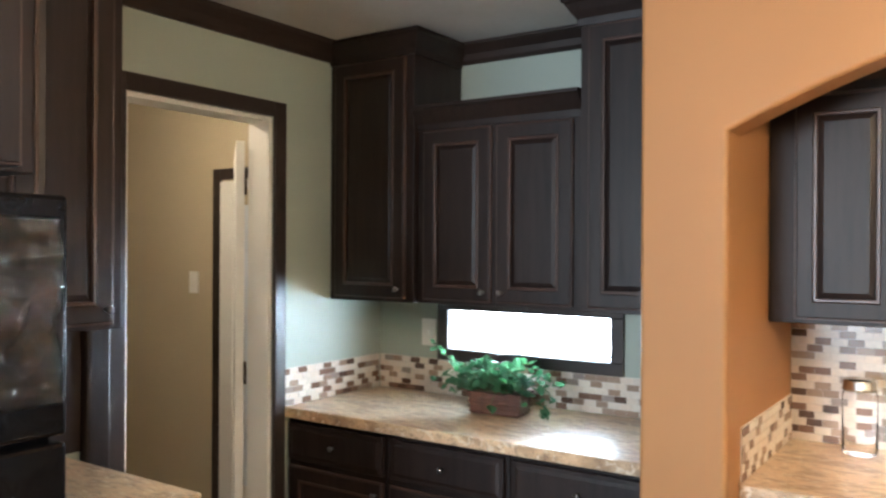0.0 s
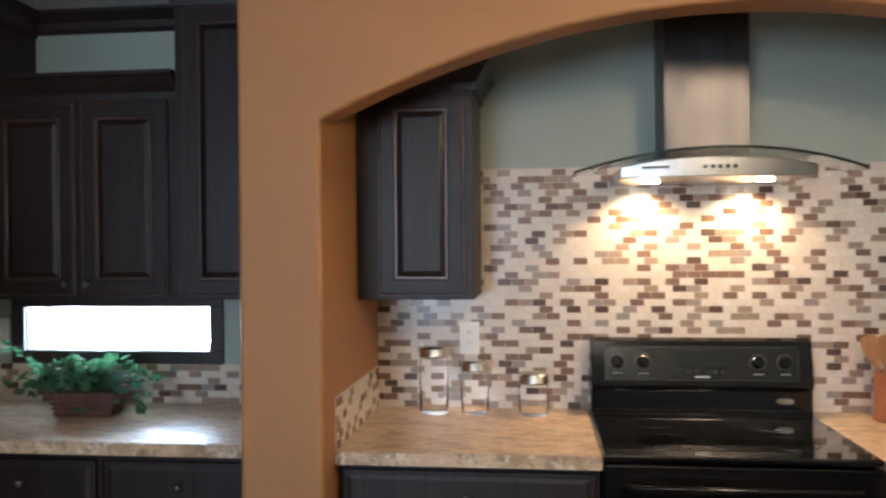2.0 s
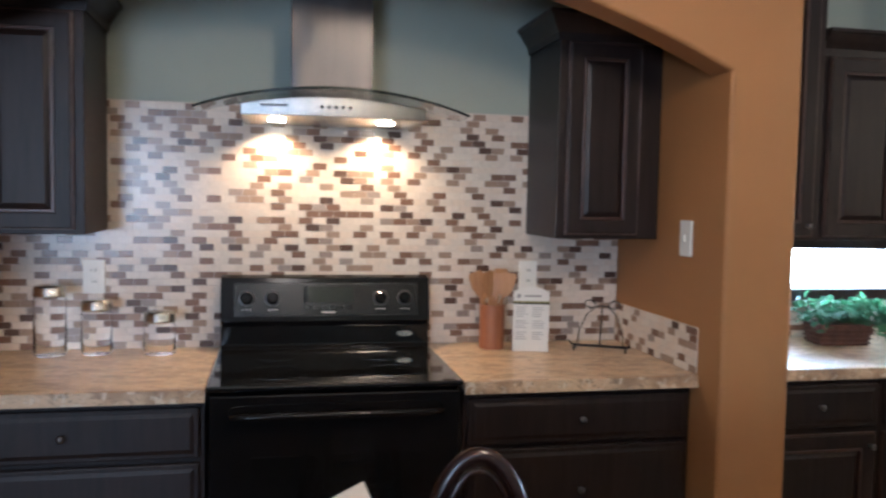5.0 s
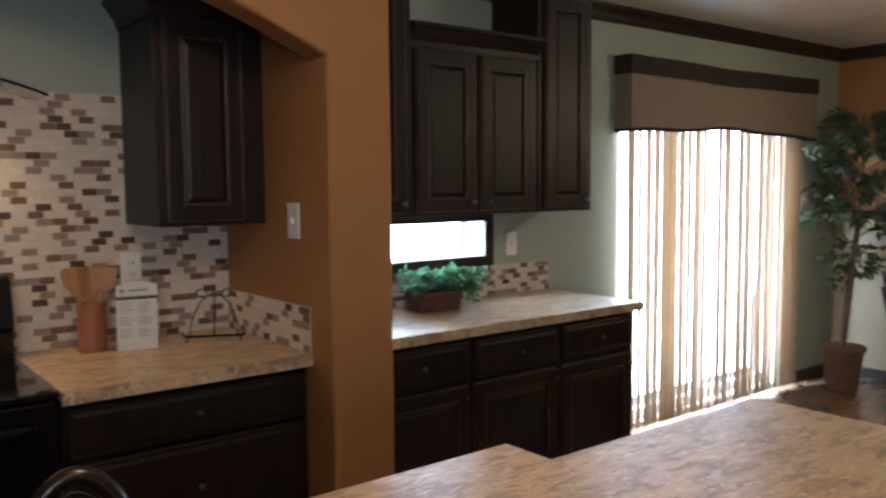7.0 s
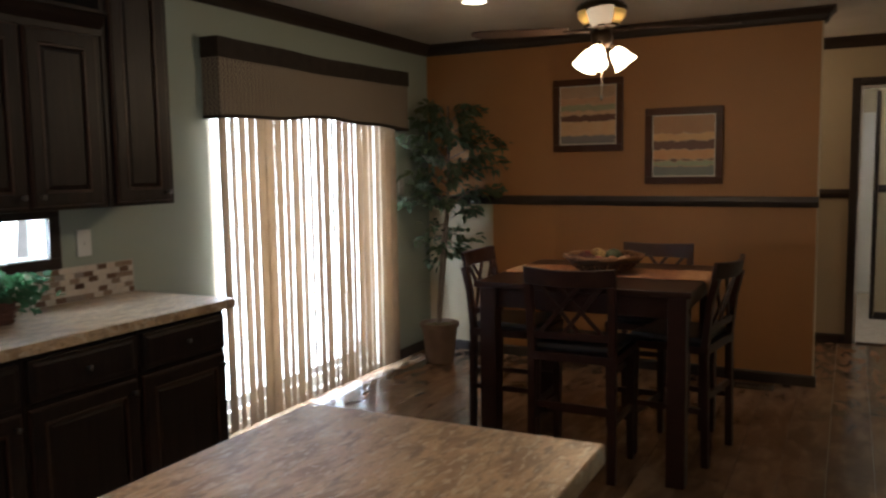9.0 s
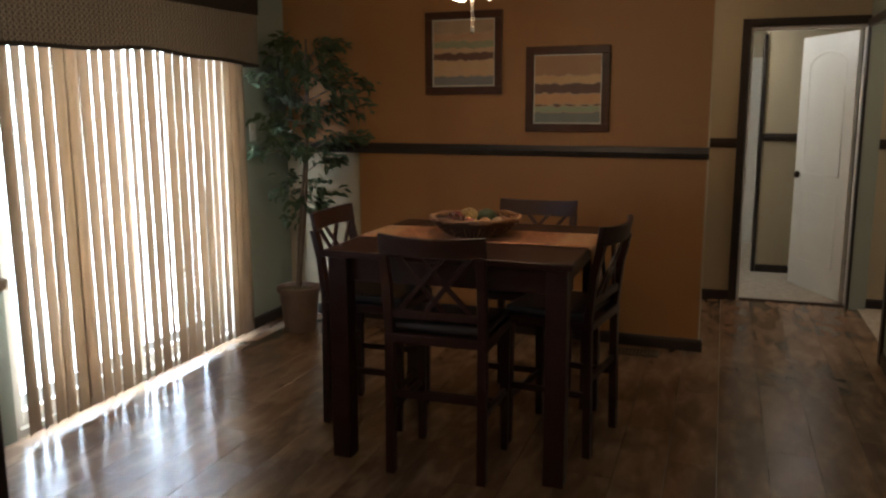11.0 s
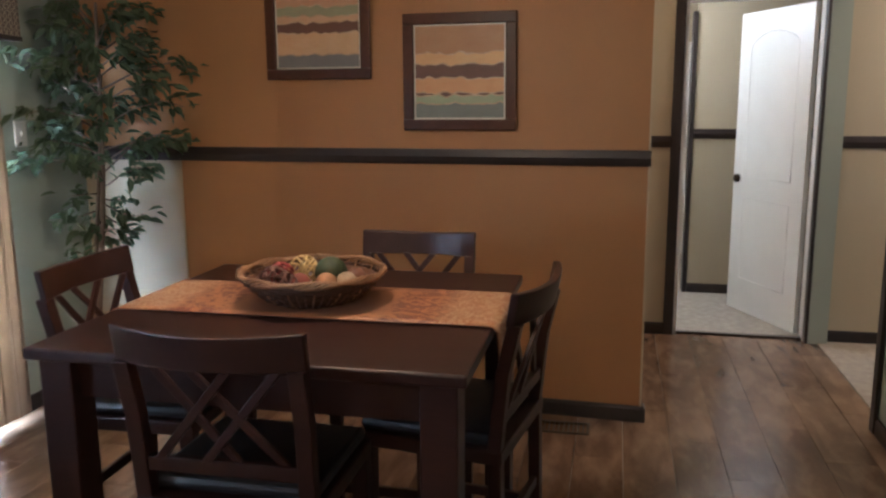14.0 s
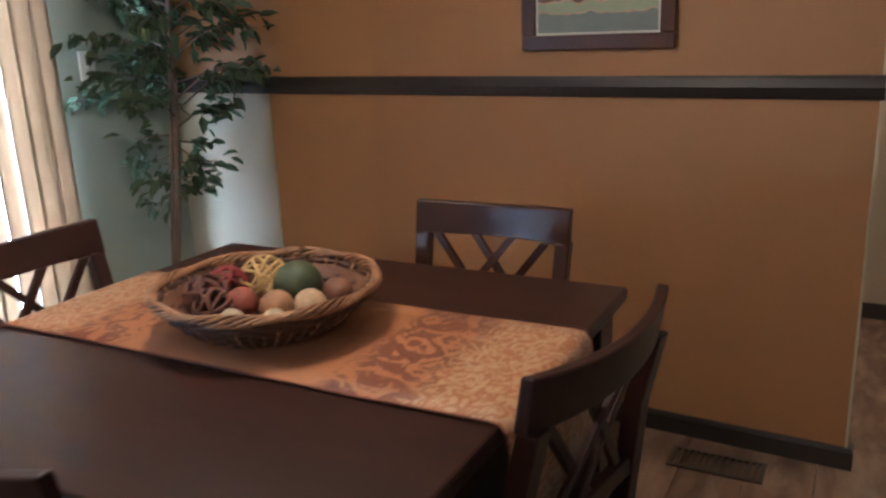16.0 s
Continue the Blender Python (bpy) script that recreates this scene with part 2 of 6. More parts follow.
def tube(bm, pts, radii, seg=8, flat=1.0, closed=False):
    """A bar of round section along points."""
    pts = [Vector(p) for p in pts]
    if not isinstance(radii, (list, tuple)):
        radii = [radii] * len(pts)
    rings = []
    side = None
    for k, p in enumerate(pts):
        d = (pts[(k + 1) % len(pts)] - pts[k - 1]) if closed else (pts[min(k + 1, len(pts) - 1)] - pts[max(k - 1, 0)])
        d.normalize()
        if side is None:
            side = d.orthogonal().normalized()
        side = (side - d * side.dot(d)).normalized()
        up = d.cross(side)
        rings.append([bm.verts.new(p + radii[k] * (math.cos(2 * math.pi * j / seg) * side + flat * math.sin(2 * math.pi * j / seg) * up)) for j in range(seg)])
    pairs = list(zip(rings, rings[1:])) + ([(rings[-1], rings[0])] if closed else [])
    for a, b in pairs:
        for j in range(seg):
            bm.faces.new((a[j], a[(j + 1) % seg], b[(j + 1) % seg], b[j]))
    if not closed:
        bm.faces.new(rings[0][::-1])
        bm.faces.new(rings[-1])


def sweep(bm, path, profile, closed=False):
    """A moulding: a profile of (out, up) along a path in plan of (x, y); out is to the right of the way."""
    path = [Vector((p[0], p[1])) for p in path]
    rows = []
    for k, p in enumerate(path):
        a = (p - path[k - 1]).normalized() if k or closed else None
        b = (path[(k + 1) % len(path)] - p).normalized() if k + 1 < len(path) or closed else None
        na = Vector((a.y, -a.x)) if a else None
        nb = Vector((b.y, -b.x)) if b else None
        if na and nb:
            n = (na + nb).normalized()
            n = n / max(n.dot(na), 0.2)
        else:
            n = na or nb
        rows.append([bm.verts.new((p.x + n.x * o, p.y + n.y * o, z)) for o, z in profile])
    for r, s in list(zip(rows, rows[1:])) + ([(rows[-1], rows[0])] if closed else []):
        for j in range(len(profile)):
            bm.faces.new((r[j], s[j], s[(j + 1) % len(profile)], r[(j + 1) % len(profile)]))
    if not closed:
        bm.faces.new(rows[0])
        bm.faces.new(rows[-1][::-1])


def obj(name, bm, material, parent=None, label="", category="", group="", kind="", bevel=0.0, smooth=False, seg=2):
    bmesh.ops.recalc_face_normals(bm, faces=bm.faces)
    me = bpy.data.meshes.new(name)
    bm.to_mesh(me)
    bm.free()
    me.materials.append(material)
    ob = new(name, me)
    if parent is not None:
        ob.parent = parent
    if smooth:
        for p in me.polygons:
            p.use_smooth = True
    if bevel:
        mod = ob.modifiers.new("bevel", "BEVEL")
        mod.width, mod.segments, mod.limit_method = bevel, seg, "ANGLE"
    return tagged(ob, label, category, group, kind)


def part(name, bm, material, parent, label="", bevel=0.0, smooth=False):
    return obj(name, bm, material, parent, label, bevel=bevel, smooth=smooth)


def thing(name, m, label, category, group=""):
    e = new(name)
    e.empty_display_size = 0.1
    e.matrix_basis = m
    return tagged(e, label, category, group)


def structure(name, boxes, material, label="", bevel=0.0, category=""):
    bm = bmesh.new()
    for b in boxes:
        bx(bm, *b)
    return obj(name, bm, material, label=label, category=category, kind="structure", bevel=bevel)


# ---- the shell ----
YW, XL, XD, H = 3.22, -0.86, 8.03, 2.44
# outer wall with two low windows and the glass door
structure("wall_north", [
    (-4.0, 12.5, YW, YW + 0.16, 2.06, H), (-4.0, 5.62, YW, YW + 0.16, 1.31, 2.06), (-4.0, 5.62, YW, YW + 0.16, 0, 1.09),
    (-4.0, -0.49, YW, YW + 0.16, 1.09, 1.31), (0.32, 3.82, YW, YW + 0.16, 1.09, 1.31), (4.64, 5.62, YW, YW + 0.16, 1.09, 1.31),
    (7.45, 12.5, YW, YW + 0.16, 0, 2.06)], GREEN, "grey-green painted outer wall with low windows")
structure("wall_west", [(XL - 0.12, XL, -3.2, 1.855, 0, H), (XL - 0.12, XL, 2.53, YW, 0, H), (XL - 0.12, XL, 1.855, 2.53, 2.08, H)], GREEN, "grey-green wall beside the utility room")
# stub walls and arched header round the range
bm = bmesh.new()
pts = [(0.71, 0.0), (0.71, H), (3.52, H), (3.52, 0.0), (3.28, 0.0)]
pts += [(3.28 - 2.33 * k / 40, 2.155 - 0.285 * (abs(1.165 - 2.33 * k / 40) / 1.165) ** 2) for k in range(41)] + [(0.95, 0.0)]
fa, fb = [bm.verts.new((x, 2.42, z)) for x, z in pts], [bm.verts.new((x, 2.54, z)) for x, z in pts]
bm.faces.new(fa)
bm.faces.new(fb[::-1])
for k in range(len(pts)):
    bm.faces.new((fa[k], fb[k], fb[(k + 1) % len(pts)], fa[(k + 1) % len(pts)]))
bm.normal_update()
rim = [e for e in bm.edges if all(v.co.y < 2.43 for v in e.verts)]
bmesh.ops.bevel(bm, geom=rim, offset=0.014, segments=4, affect="EDGES", profile=0.5)
obj("arch_wall", bm, TAN, label="caramel painted wall with a low arch over the range", kind="structure")
structure("arch_wall_side", [(0.71, 0.95, 2.54, YW, 0, H), (3.28, 3.52, 2.54, YW, 0, H)], TAN, "caramel painted stub wall beside the range")
# the dining wall runs slightly askew from its free end to the room's corner
DX0, DX1, DY0 = 8.015, 8.165, 0.33


def wall_x(y):
    return DX0 + (DX1 - DX0) * (y - DY0) / (YW - DY0)


def askew(name, y0, y1, z0, z1, front, back, material, label):
    """A slab that follows the dining wall's line, from front to back behind its face."""
    bm = bmesh.new()
    v = bx(bm, 0, 1, y0, y1, z0, z1)
    for p in v:
        p.co.x = wall_x(p.co.y) + (back if p.co.x > 0.5 else front)
    return obj(name, bm, material, label=label, kind="structure")


askew("wall_dining", DY0, YW, 0, H, 0.0, 0.11, TAN, "caramel painted dining wall with chair rail")
# the wall's lower end by the corner, set in a paler beige
askew("wall_dining_low_end", 2.64, YW - 0.002, 0.076, 1.181, -0.003, 0.001, BEIGE, "paler beige lower end of the dining wall")
structure("wall_corner_edge", [(DX0 - 0.004, DX0 + 0.114, 0.322, 0.33, 0, H)], CREAM, "pale edge strip on the wall's end")
structure("wall_hall", [(9.52, 9.62, 0.09, 1.9, 0, H), (9.52, 9.62, -3.2, -0.70, 0, H), (9.52, 9.62, -0.70, 0.09, 2.06, H)], CREAM, "tan hall wall round the bedroom doorway")
structure("wall_south", [(2.2, 8.12, -0.81, -0.70, 0, H), (8.12, 9.46, -0.81, -0.70, 2.05, H), (9.46, 9.52, -0.81, -0.70, 0, H)], GREEN, "grey-green wall with framed pictures")
structure("wall_rear", [(-4.0, -0.6, -3.3, -3.2, 0, H), (0.8, 12.5, -3.3, -3.2, 0, H), (-0.6, 0.8, -3.3, -3.2, 0, 0.9), (-0.6, 0.8, -3.3, -3.2, 2.05, H)], GREEN, "plain wall behind")
structure("wall_hall_side", [(XD + 0.11, 9.52, 1.9, 2.0, 0, H)], CREAM, "plain hall wall")
structure("wall_bedroom", [(10.72, 10.82, -3.2, -0.085, 0, H)], CREAM, "tan bedroom wall")
structure("wall_bedroom_far", [(12.4, 12.5, -3.2, YW, 0, H)], CREAM, "tan far bedroom wall")
structure("wall_bedroom_side", [(9.62, 12.4, 1.9, 2.0, 0, H)], CREAM, "tan bedroom side wall")
structure("doorway_trim", [(10.705, 10.835, -0.083, -0.050, 0, 2.10)], TRIM, "dark trim on the bedroom wall's end", bevel=0.004)
structure("wall_utility", [(-4.0, -3.9, -3.2, YW, 0, H), (-3.9, XL - 0.12, 3.2, YW - 0.002, 0, H)], CREAM, "cream walls of the utility room")
structure("ceiling", [(-4.0, 12.5, -3.3, YW + 0.16, H, H + 0.1)], CEIL, "white textured ceiling")
structure("subfloor", [(-4.0, 12.5, -3.3, YW + 0.16, -0.12, -0.012)], GROUT, "floor base under the boards")
structure("carpet", [(9.57, 12.4, -3.2, 1.9, -0.012, 0.006), (XD + 0.15, 9.52, -3.2, -0.76, -0.012, 0.006)], CARPET, "beige carpet")
structure("threshold", [(9.54, 9.58, -0.70, 0.09, 0.0, 0.012)], BRONZE, "metal strip between floor and carpet")

# mouldings
CROWN = [(0, H - 0.085), (0.012, H - 0.085), (0.022, H - 0.07), (0.03, H - 0.045), (0.055, H - 0.018), (0.065, H - 0.012), (0.065, H), (0, H)]
BASE = [(0, 0), (0.014, 0), (0.014, 0.06), (0.008, 0.075), (0, 0.075)]
RAIL = [(0, 1.18), (0.012, 1.18), (0.016, 1.19), (0.022, 1.215), (0.016, 1.24), (0.012, 1.25), (0, 1.25)]


def moulding(name, path, profile, label):
    bm = bmesh.new()
    sweep(bm, path, profile)
    return obj(name, bm, TRIM, label=label, kind="structure")


moulding("crown", [(5.05, YW), (DX1, YW), (DX0, 0.318), (DX0 + 0.12, 0.318), (DX0 + 0.20, 1.9)], CROWN, "dark crown moulding")
moulding("crown", [(XL, 1.6), (XL, 2.9)], CROWN, "dark crown moulding")
moulding("crown", [(-0.40, YW), (0.32, YW)], CROWN, "dark crown moulding")
moulding("crown", [(3.93, YW), (4.67, YW)], CROWN, "dark crown moulding")
moulding("crown", [(9.52, 1.9), (9.52, -3.2)], CROWN, "dark crown moulding")
moulding("crown", [(8.12, -0.70), (2.2, -0.70)], CROWN, "dark crown moulding")
moulding("baseboard", [(7.50, YW), (DX1, YW), (DX0, 0.318), (DX0 + 0.05, 0.318)], BASE, "dark baseboard")
moulding("baseboard", [(9.52, 1.9), (9.52, 0.15)], BASE, "dark baseboard")
moulding("baseboard", [(9.52, -0.762), (9.52, -3.2)], BASE, "dark baseboard")
moulding("baseboard", [(8.12, -0.81), (8.12, -0.70), (2.2, -0.70)], BASE, "dark baseboard")
moulding("baseboard", [(10.72, -0.085), (10.72, -1.2)], BASE, "dark baseboard")
moulding("baseboard", [(12.4, 1.9), (12.4, -1.2)], BASE, "dark baseboard")
moulding("chair_rail", [(DX1, YW), (DX0, 0.318)], RAIL, "dark chair rail")
moulding("chair_rail", [(9.52, 1.9), (9.52, 0.15)], RAIL, "dark chair rail")
moulding("chair_rail", [(9.52, -0.762), (9.52, -3.2)], RAIL, "dark chair rail")
moulding("chair_rail", [(8.12, -0.70), (2.2, -0.70)], RAIL, "dark chair rail")
moulding("chair_rail", [(10.72, -0.085), (10.72, -1.2)], RAIL, "dark chair rail")


# ---- cabinets ----
def ring(bm, x0, x1, z0, z1, y0, y1, w):
    """A flat frame of one piece, w wide, from y0 (front) to y1."""
    vs = [[bm.verts.new((x, y, z)) for x, z in ((x0 + e, z0 + e), (x1 - e, z0 + e), (x1 - e, z1 - e), (x0 + e, z1 - e))] for y in (y0, y1) for e in (0, w)]
    fo, fi, bo, bi = vs
    for k in range(4):
        n = (k + 1) % 4
        for q in ((fo[k], fo[n], fi[n], fi[k]), (bo[n], bo[k], bi[k], bi[n]), (fo[n], fo[k], bo[k], bo[n]), (fi[k], fi[n], bi[n], bi[k])):
            bm.faces.new(q)


def panel(bm, x0, x1, z0, z1, y, slope=0.025, rise=0.008):
    """A raised centre with sloped edges."""
    o = [bm.verts.new(p) for p in ((x0, y, z0), (x1, y, z0), (x1, y, z1), (x0, y, z1))]
    i = [bm.verts.new(p) for p in ((x0 + slope, y - rise, z0 + slope), (x1 - slope, y - rise, z0 + slope), (x1 - slope, y - rise, z1 - slope), (x0 + slope, y - rise, z1 - slope))]
    bm.faces.new(i)
    for k in range(4):
        bm.faces.new((o[k], o[(k + 1) % 4], i[(k + 1) % 4], i[k]))


def add_door(root, x0, x1, z0, z1, y, knob=None, name="door"):
    bm = bmesh.new()
    ring(bm, x0 + 0.006, x1 - 0.006, z0 + 0.006, z1 - 0.006, y - 0.02, y, 0.048)
    d = part(name, bm, DARK, root, bevel=0.003)
    bm = bmesh.new()
    ring(bm, x0, x1, z0, z1, y - 0.016, y - 0.001, 0.0058)
    part("edge_moulding", bm, REDDISH, d, "reddish brown edge", bevel=0.002)
    bm = bmesh.new()
    ring(bm, x0 + 0.0542, x1 - 0.0542, z0 + 0.0542, z1 - 0.0542, y - 0.021, y - 0.009, 0.010)
    part("bead", bm, REDDISH, d, "reddish brown bead", bevel=0.002)
    bm = bmesh.new()
    panel(bm, x0 + 0.0602, x1 - 0.0602, z0 + 0.0602, z1 - 0.0602, y - 0.008, 0.022, 0.009)
    part("door_panel", bm, DARK, d)
    if knob:
        bm = bmesh.new()
        lathe(bm, [(0.005, 0), (0.005, 0.012), (0.0095, 0.016), (0.0115, 0.022), (0.007, 0.027)], 12, m=Matrix.Translation((knob[0], y - 0.02, knob[1])) @ pose(0, 0, 0, 90))
        part("knob", bm, KNOB, d, "small tarnished metal knob", smooth=True)
    return d


def add_drawer(root, x0, x1, z0, z1, y):
    bm = bmesh.new()
    bx(bm, x0, x1, y - 0.02, y, z0, z1)
    d = part("drawer", bm, DARK, root, bevel=0.005)
    bm = bmesh.new()
    panel(bm, x0 + 0.015, x1 - 0.015, z0 + 0.015, z1 - 0.015, y - 0.0205, 0.012, 0.004)
    part("drawer_front", bm, DARK, d)
    bm = bmesh.new()
    lathe(bm, [(0.005, 0), (0.005, 0.012), (0.0095, 0.016), (0.0115, 0.022), (0.007, 0.027)], 12, m=Matrix.Translation(((x0 + x1) / 2, y - 0.02, (z0 + z1) / 2)) @ pose(0, 0, 0, 90))
    part("knob", bm, KNOB, d, "small tarnished metal knob", smooth=True)


def base_cabinet(x0, x1, y, back=YW, doors=1, label="dark espresso base cabinet under the worktop", m=None):
    """A floor unit with drawers over doors; its face stands at y."""
    w = x1 - x0
    root = thing("base_cabinet", m or pose(x0, 0, 0), label, "cabinet", "base cabinets")
    bm = bmesh.new()
    bx(bm, 0, w, y, back - 0.004, 0.09, 0.868)
    part("carcass", bm, DARK, root, bevel=0.003)
    bm = bmesh.new()
    bx(bm, 0.002, w - 0.002, y + 0.06, back - 0.006, 0.0, 0.089)
    part("toe_kick", bm, TRIM, root)
    n = max(1, doors)
    if doors == 0:
        for z0, z1 in ((0.70, 0.85), (0.41, 0.685), (0.11, 0.395)):
            add_drawer(root, 0.014, w - 0.014, z0, z1, y - 0.001)
        return root
    s = w / n
    for k in range(n):
        a, b = k * s + 0.014, (k + 1) * s - 0.014
        add_drawer(root, a, b, 0.70, 0.85, y - 0.001)
        add_door(root, a, b, 0.11, 0.675, y - 0.001, (b - 0.03, 0.63))
    return root


def wall_cabinet(x0, x1, z0, z1, y, doors=1, crown=True, label="dark espresso wall cabinet", sides=(True, True), m=None, back=YW, stiles=(0.035, 0.035), knobs=True):
    w = x1 - x0
    root = thing("wall_cabinet", m or pose(x0, 0, 0), label, "cabinet", "wall cabinets")
    bm = bmesh.new()
    bx(bm, 0, w, y, back - 0.004, z0, z1)
    part("carcass", bm, DARK, root, bevel=0.003)
    s = w / doors
    for k in range(doors):
        a, b = k * s + stiles[0], (k + 1) * s - stiles[1]
        if doors > 1:
            a, b = k * s + (0.035 if k == 0 else 0.012), (k + 1) * s - (0.035 if k == doors - 1 else 0.012)
        at = b - 0.028 if k % 2 == 0 else a + 0.028
        add_door(root, a, b, z0 + 0.014, z1 - 0.035, y - 0.001, (at, z0 + 0.055) if knobs else None)
    if crown:
        bm = bmesh.new()
        prof = [(0, z1 - 0.03), (0.008, z1 - 0.03), (0.012, z1 - 0.005), (0.03, z1 + 0.02), (0.045, z1 + 0.045), (0.055, z1 + 0.052), (0.055, z1 + 0.065), (0, z1 + 0.065)]
        path = [(0, y), (w, y)]
        if sides[0]:
            path = [(0, back - 0.01)] + path
        if sides[1]:
            path = path + [(w, back - 0.01)]
        sweep(bm, path, prof)
        part("cornice", bm, DARK, root)
    return root


F = 2.87
TOWER_TOP = H - 0.07
wall_cabinet(XL + 0.004, -0.41, 1.335, TOWER_TOP, F, 1, label="tall dark espresso wall cabinet beside the utility doorway", sides=(False, True))
wall_cabinet(-0.408, 0.318, 1.335, 2.06, F + 0.03, 2, label="dark espresso wall cabinet with two doors over the low window", sides=(False, False))
wall_cabinet(0.32, 0.706, 1.335, TOWER_TOP, F, 1, label="tall dark espresso wall cabinet beside the arch wall", sides=(True, False))
wall_cabinet(0.954, 1.345, 1.335, 2.055, F, 1, label="dark espresso wall cabinet beside the cooker hood", sides=(False, True), stiles=(0.075, 0.03), knobs=False)
wall_cabinet(2.89, 3.276, 1.335, 2.055, F, 1, label="dark espresso wall cabinet over the menu card", sides=(True, False), stiles=(0.03, 0.085), knobs=False)
wall_cabinet(3.524, 3.928, 1.335, TOWER_TOP, F, 1, label="tall dark espresso wall cabinet beside the arch wall", sides=(False, True))
wall_cabinet(3.93, 4.668, 1.335, 2.06, F + 0.03, 2, label="dark espresso wall cabinet with two doors over the low window", sides=(False, False))
wall_cabinet(4.67, 5.035, 1.335, TOWER_TOP, F + 0.025, 1, label="tall dark espresso wall cabinet at the end of the run", sides=(True, True))

BF = 2.625
for a, b in ((-0.855, -0.34), (-0.338, 0.18), (0.182, 0.706)):
    base_cabinet(a, b, BF, label="dark espresso base cabinet under the plant counter")
base_cabinet(0.954, 1.728, BF - 0.03, doors=0, label="dark espresso base cabinet beside the range")
base_cabinet(2.502, 3.276, BF - 0.03, doors=0, label="dark espresso base cabinet beside the range")
for a, b in ((3.524, 4.02), (4.022, 4.52), (4.522, 5.02)):
    base_cabinet(a, b, BF, label="dark espresso base cabinet under the plant counter")


def worktop(name, x0, x1, y0, y1, z, label, t=0.04):
    """A laminate top with its own front edge strip."""
    root = thing(name, pose((x0 + x1) / 2, (y0 + y1) / 2, z), label, "worktop")
    w, d = (x1 - x0) / 2, (y1 - y0) / 2
    bm = bmesh.new()
    bx(bm, -w, w, -d + 0.004, d, -0.03, 0)
    part("top", bm, COUNTER, root, bevel=0.004)
    bm = bmesh.new()
    bx(bm, -w, w, -d - 0.002, -d + 0.003, -t, -0.0015)
    part("front_edge", bm, COUNTER, root, bevel=0.0015)
    bm = bmesh.new()
    bx(bm, -w + 0.002, w - 0.002, -d + 0.0035, -d + 0.06, -t, -0.0305)
    part("underside_batten", bm, DARK, root)
    return root


worktop("worktop", XL + 0.003, 0.707, 2.59, YW - 0.004, 0.91, "speckled beige laminate worktop under the low window")
worktop("worktop", 0.953, 1.731, 2.545, YW - 0.004, 0.91, "speckled beige laminate worktop beside the range")
worktop("worktop", 2.499, 3.277, 2.545, YW - 0.004, 0.91, "speckled beige laminate worktop beside the range")
worktop("worktop", 3.523, 5.07, 2.59, YW - 0.004, 0.91, "speckled beige laminate worktop that ends by the glass door")


# ---- windows and doors ----
def low_window(n, x0, x1, z0, z1):
    root = tagged(new("window_%d" % n), "low letterbox window with a dark casing above the worktop", "window", "", "structure")
    bm = bmesh.new()
    c = 0.055
    for b in ((x0 - c, x1 + c, z1, z1 + 0.048), (x0 - c, x1 + c, z0 - 0.05, z0), (x0 - c, x0, z0, z1), (x1, x1 + c, z0, z1)):
        bx(bm, b[0], b[1], YW - 0.018, YW - 0.001, b[2], b[3])
    part("casing", bm, TRIM, root, "dark wooden casing", bevel=0.003)
    bm = bmesh.new()
    for b in ((x0 - 0.022, x1 + 0.022, z1 - 0.004, z1 + 0.022), (x0 - 0.022, x1 + 0.022, z0 - 0.022, z0 + 0.004), (x0 - 0.022, x0 + 0.004, z0 + 0.004, z1 - 0.004), (x1 - 0.004, x1 + 0.022, z0 + 0.004, z1 - 0.004)):
        bx(bm, b[0], b[1], YW + 0.002, YW + 0.10, b[2], b[3])
    part("window_frame", bm, PLATE, root, "white plastic frame")
    bm = bmesh.new()
    bx(bm, x0, x1, YW + 0.06, YW + 0.064, z0, z1)
    g = part("pane", bm, GLASS, root)
    g.visible_shadow = False


low_window(1, -0.466, 0.295, 1.113, 1.287)
low_window(2, 3.848, 4.612, 1.113, 1.287)


def casing(name, axis, at, a0, a1, top, side, w=0.06, bottom=0.0):
    """Door trim: a0 to a1 is the opening along the wall; side is the way it stands proud."""
    bm = bmesh.new()
    d = sorted((at + side * 0.002, at + side * 0.02))
    for u0, u1, z0, z1 in ((a0 - w, a0, bottom, top + w), (a1, a1 + w, bottom, top + w), (a0, a1, top, top + w)):
        if axis == "x":
            bx(bm, d[0], d[1], u0, u1, z0, z1)
        else:
            bx(bm, u0, u1, d[0], d[1], z0, z1)
    return obj(name, bm, TRIM, label="dark wooden door casing", kind="structure", bevel=0.004)


casing("door_casing", "x", XL, 1.857, 2.528, 2.078, 1)
casing("door_casing", "x", 9.52, -0.70, 0.09, 2.06, -1)


def jamb(name, x0, x1, a0, a1, top):
    bm = bmesh.new()
    bx(bm, x0, x1, a0, a0 + 0.018, 0, top)
    bx(bm, x0, x1, a1 - 0.018, a1, 0, top)
    bx(bm, x0, x1, a0 + 0.018, a1 - 0.018, top - 0.018, top)
    return obj(name, bm, WHITE, label="white door lining", kind="structure")


jamb("door_lining", XL - 0.118, XL - 0.002, 1.857, 2.528, 2.078)
casing("door_casing", "y", -0.70, 8.12, 9.455, 2.03, 1)
jamb("door_lining", 9.522, 9.618, -0.698, 0.088, 2.058)


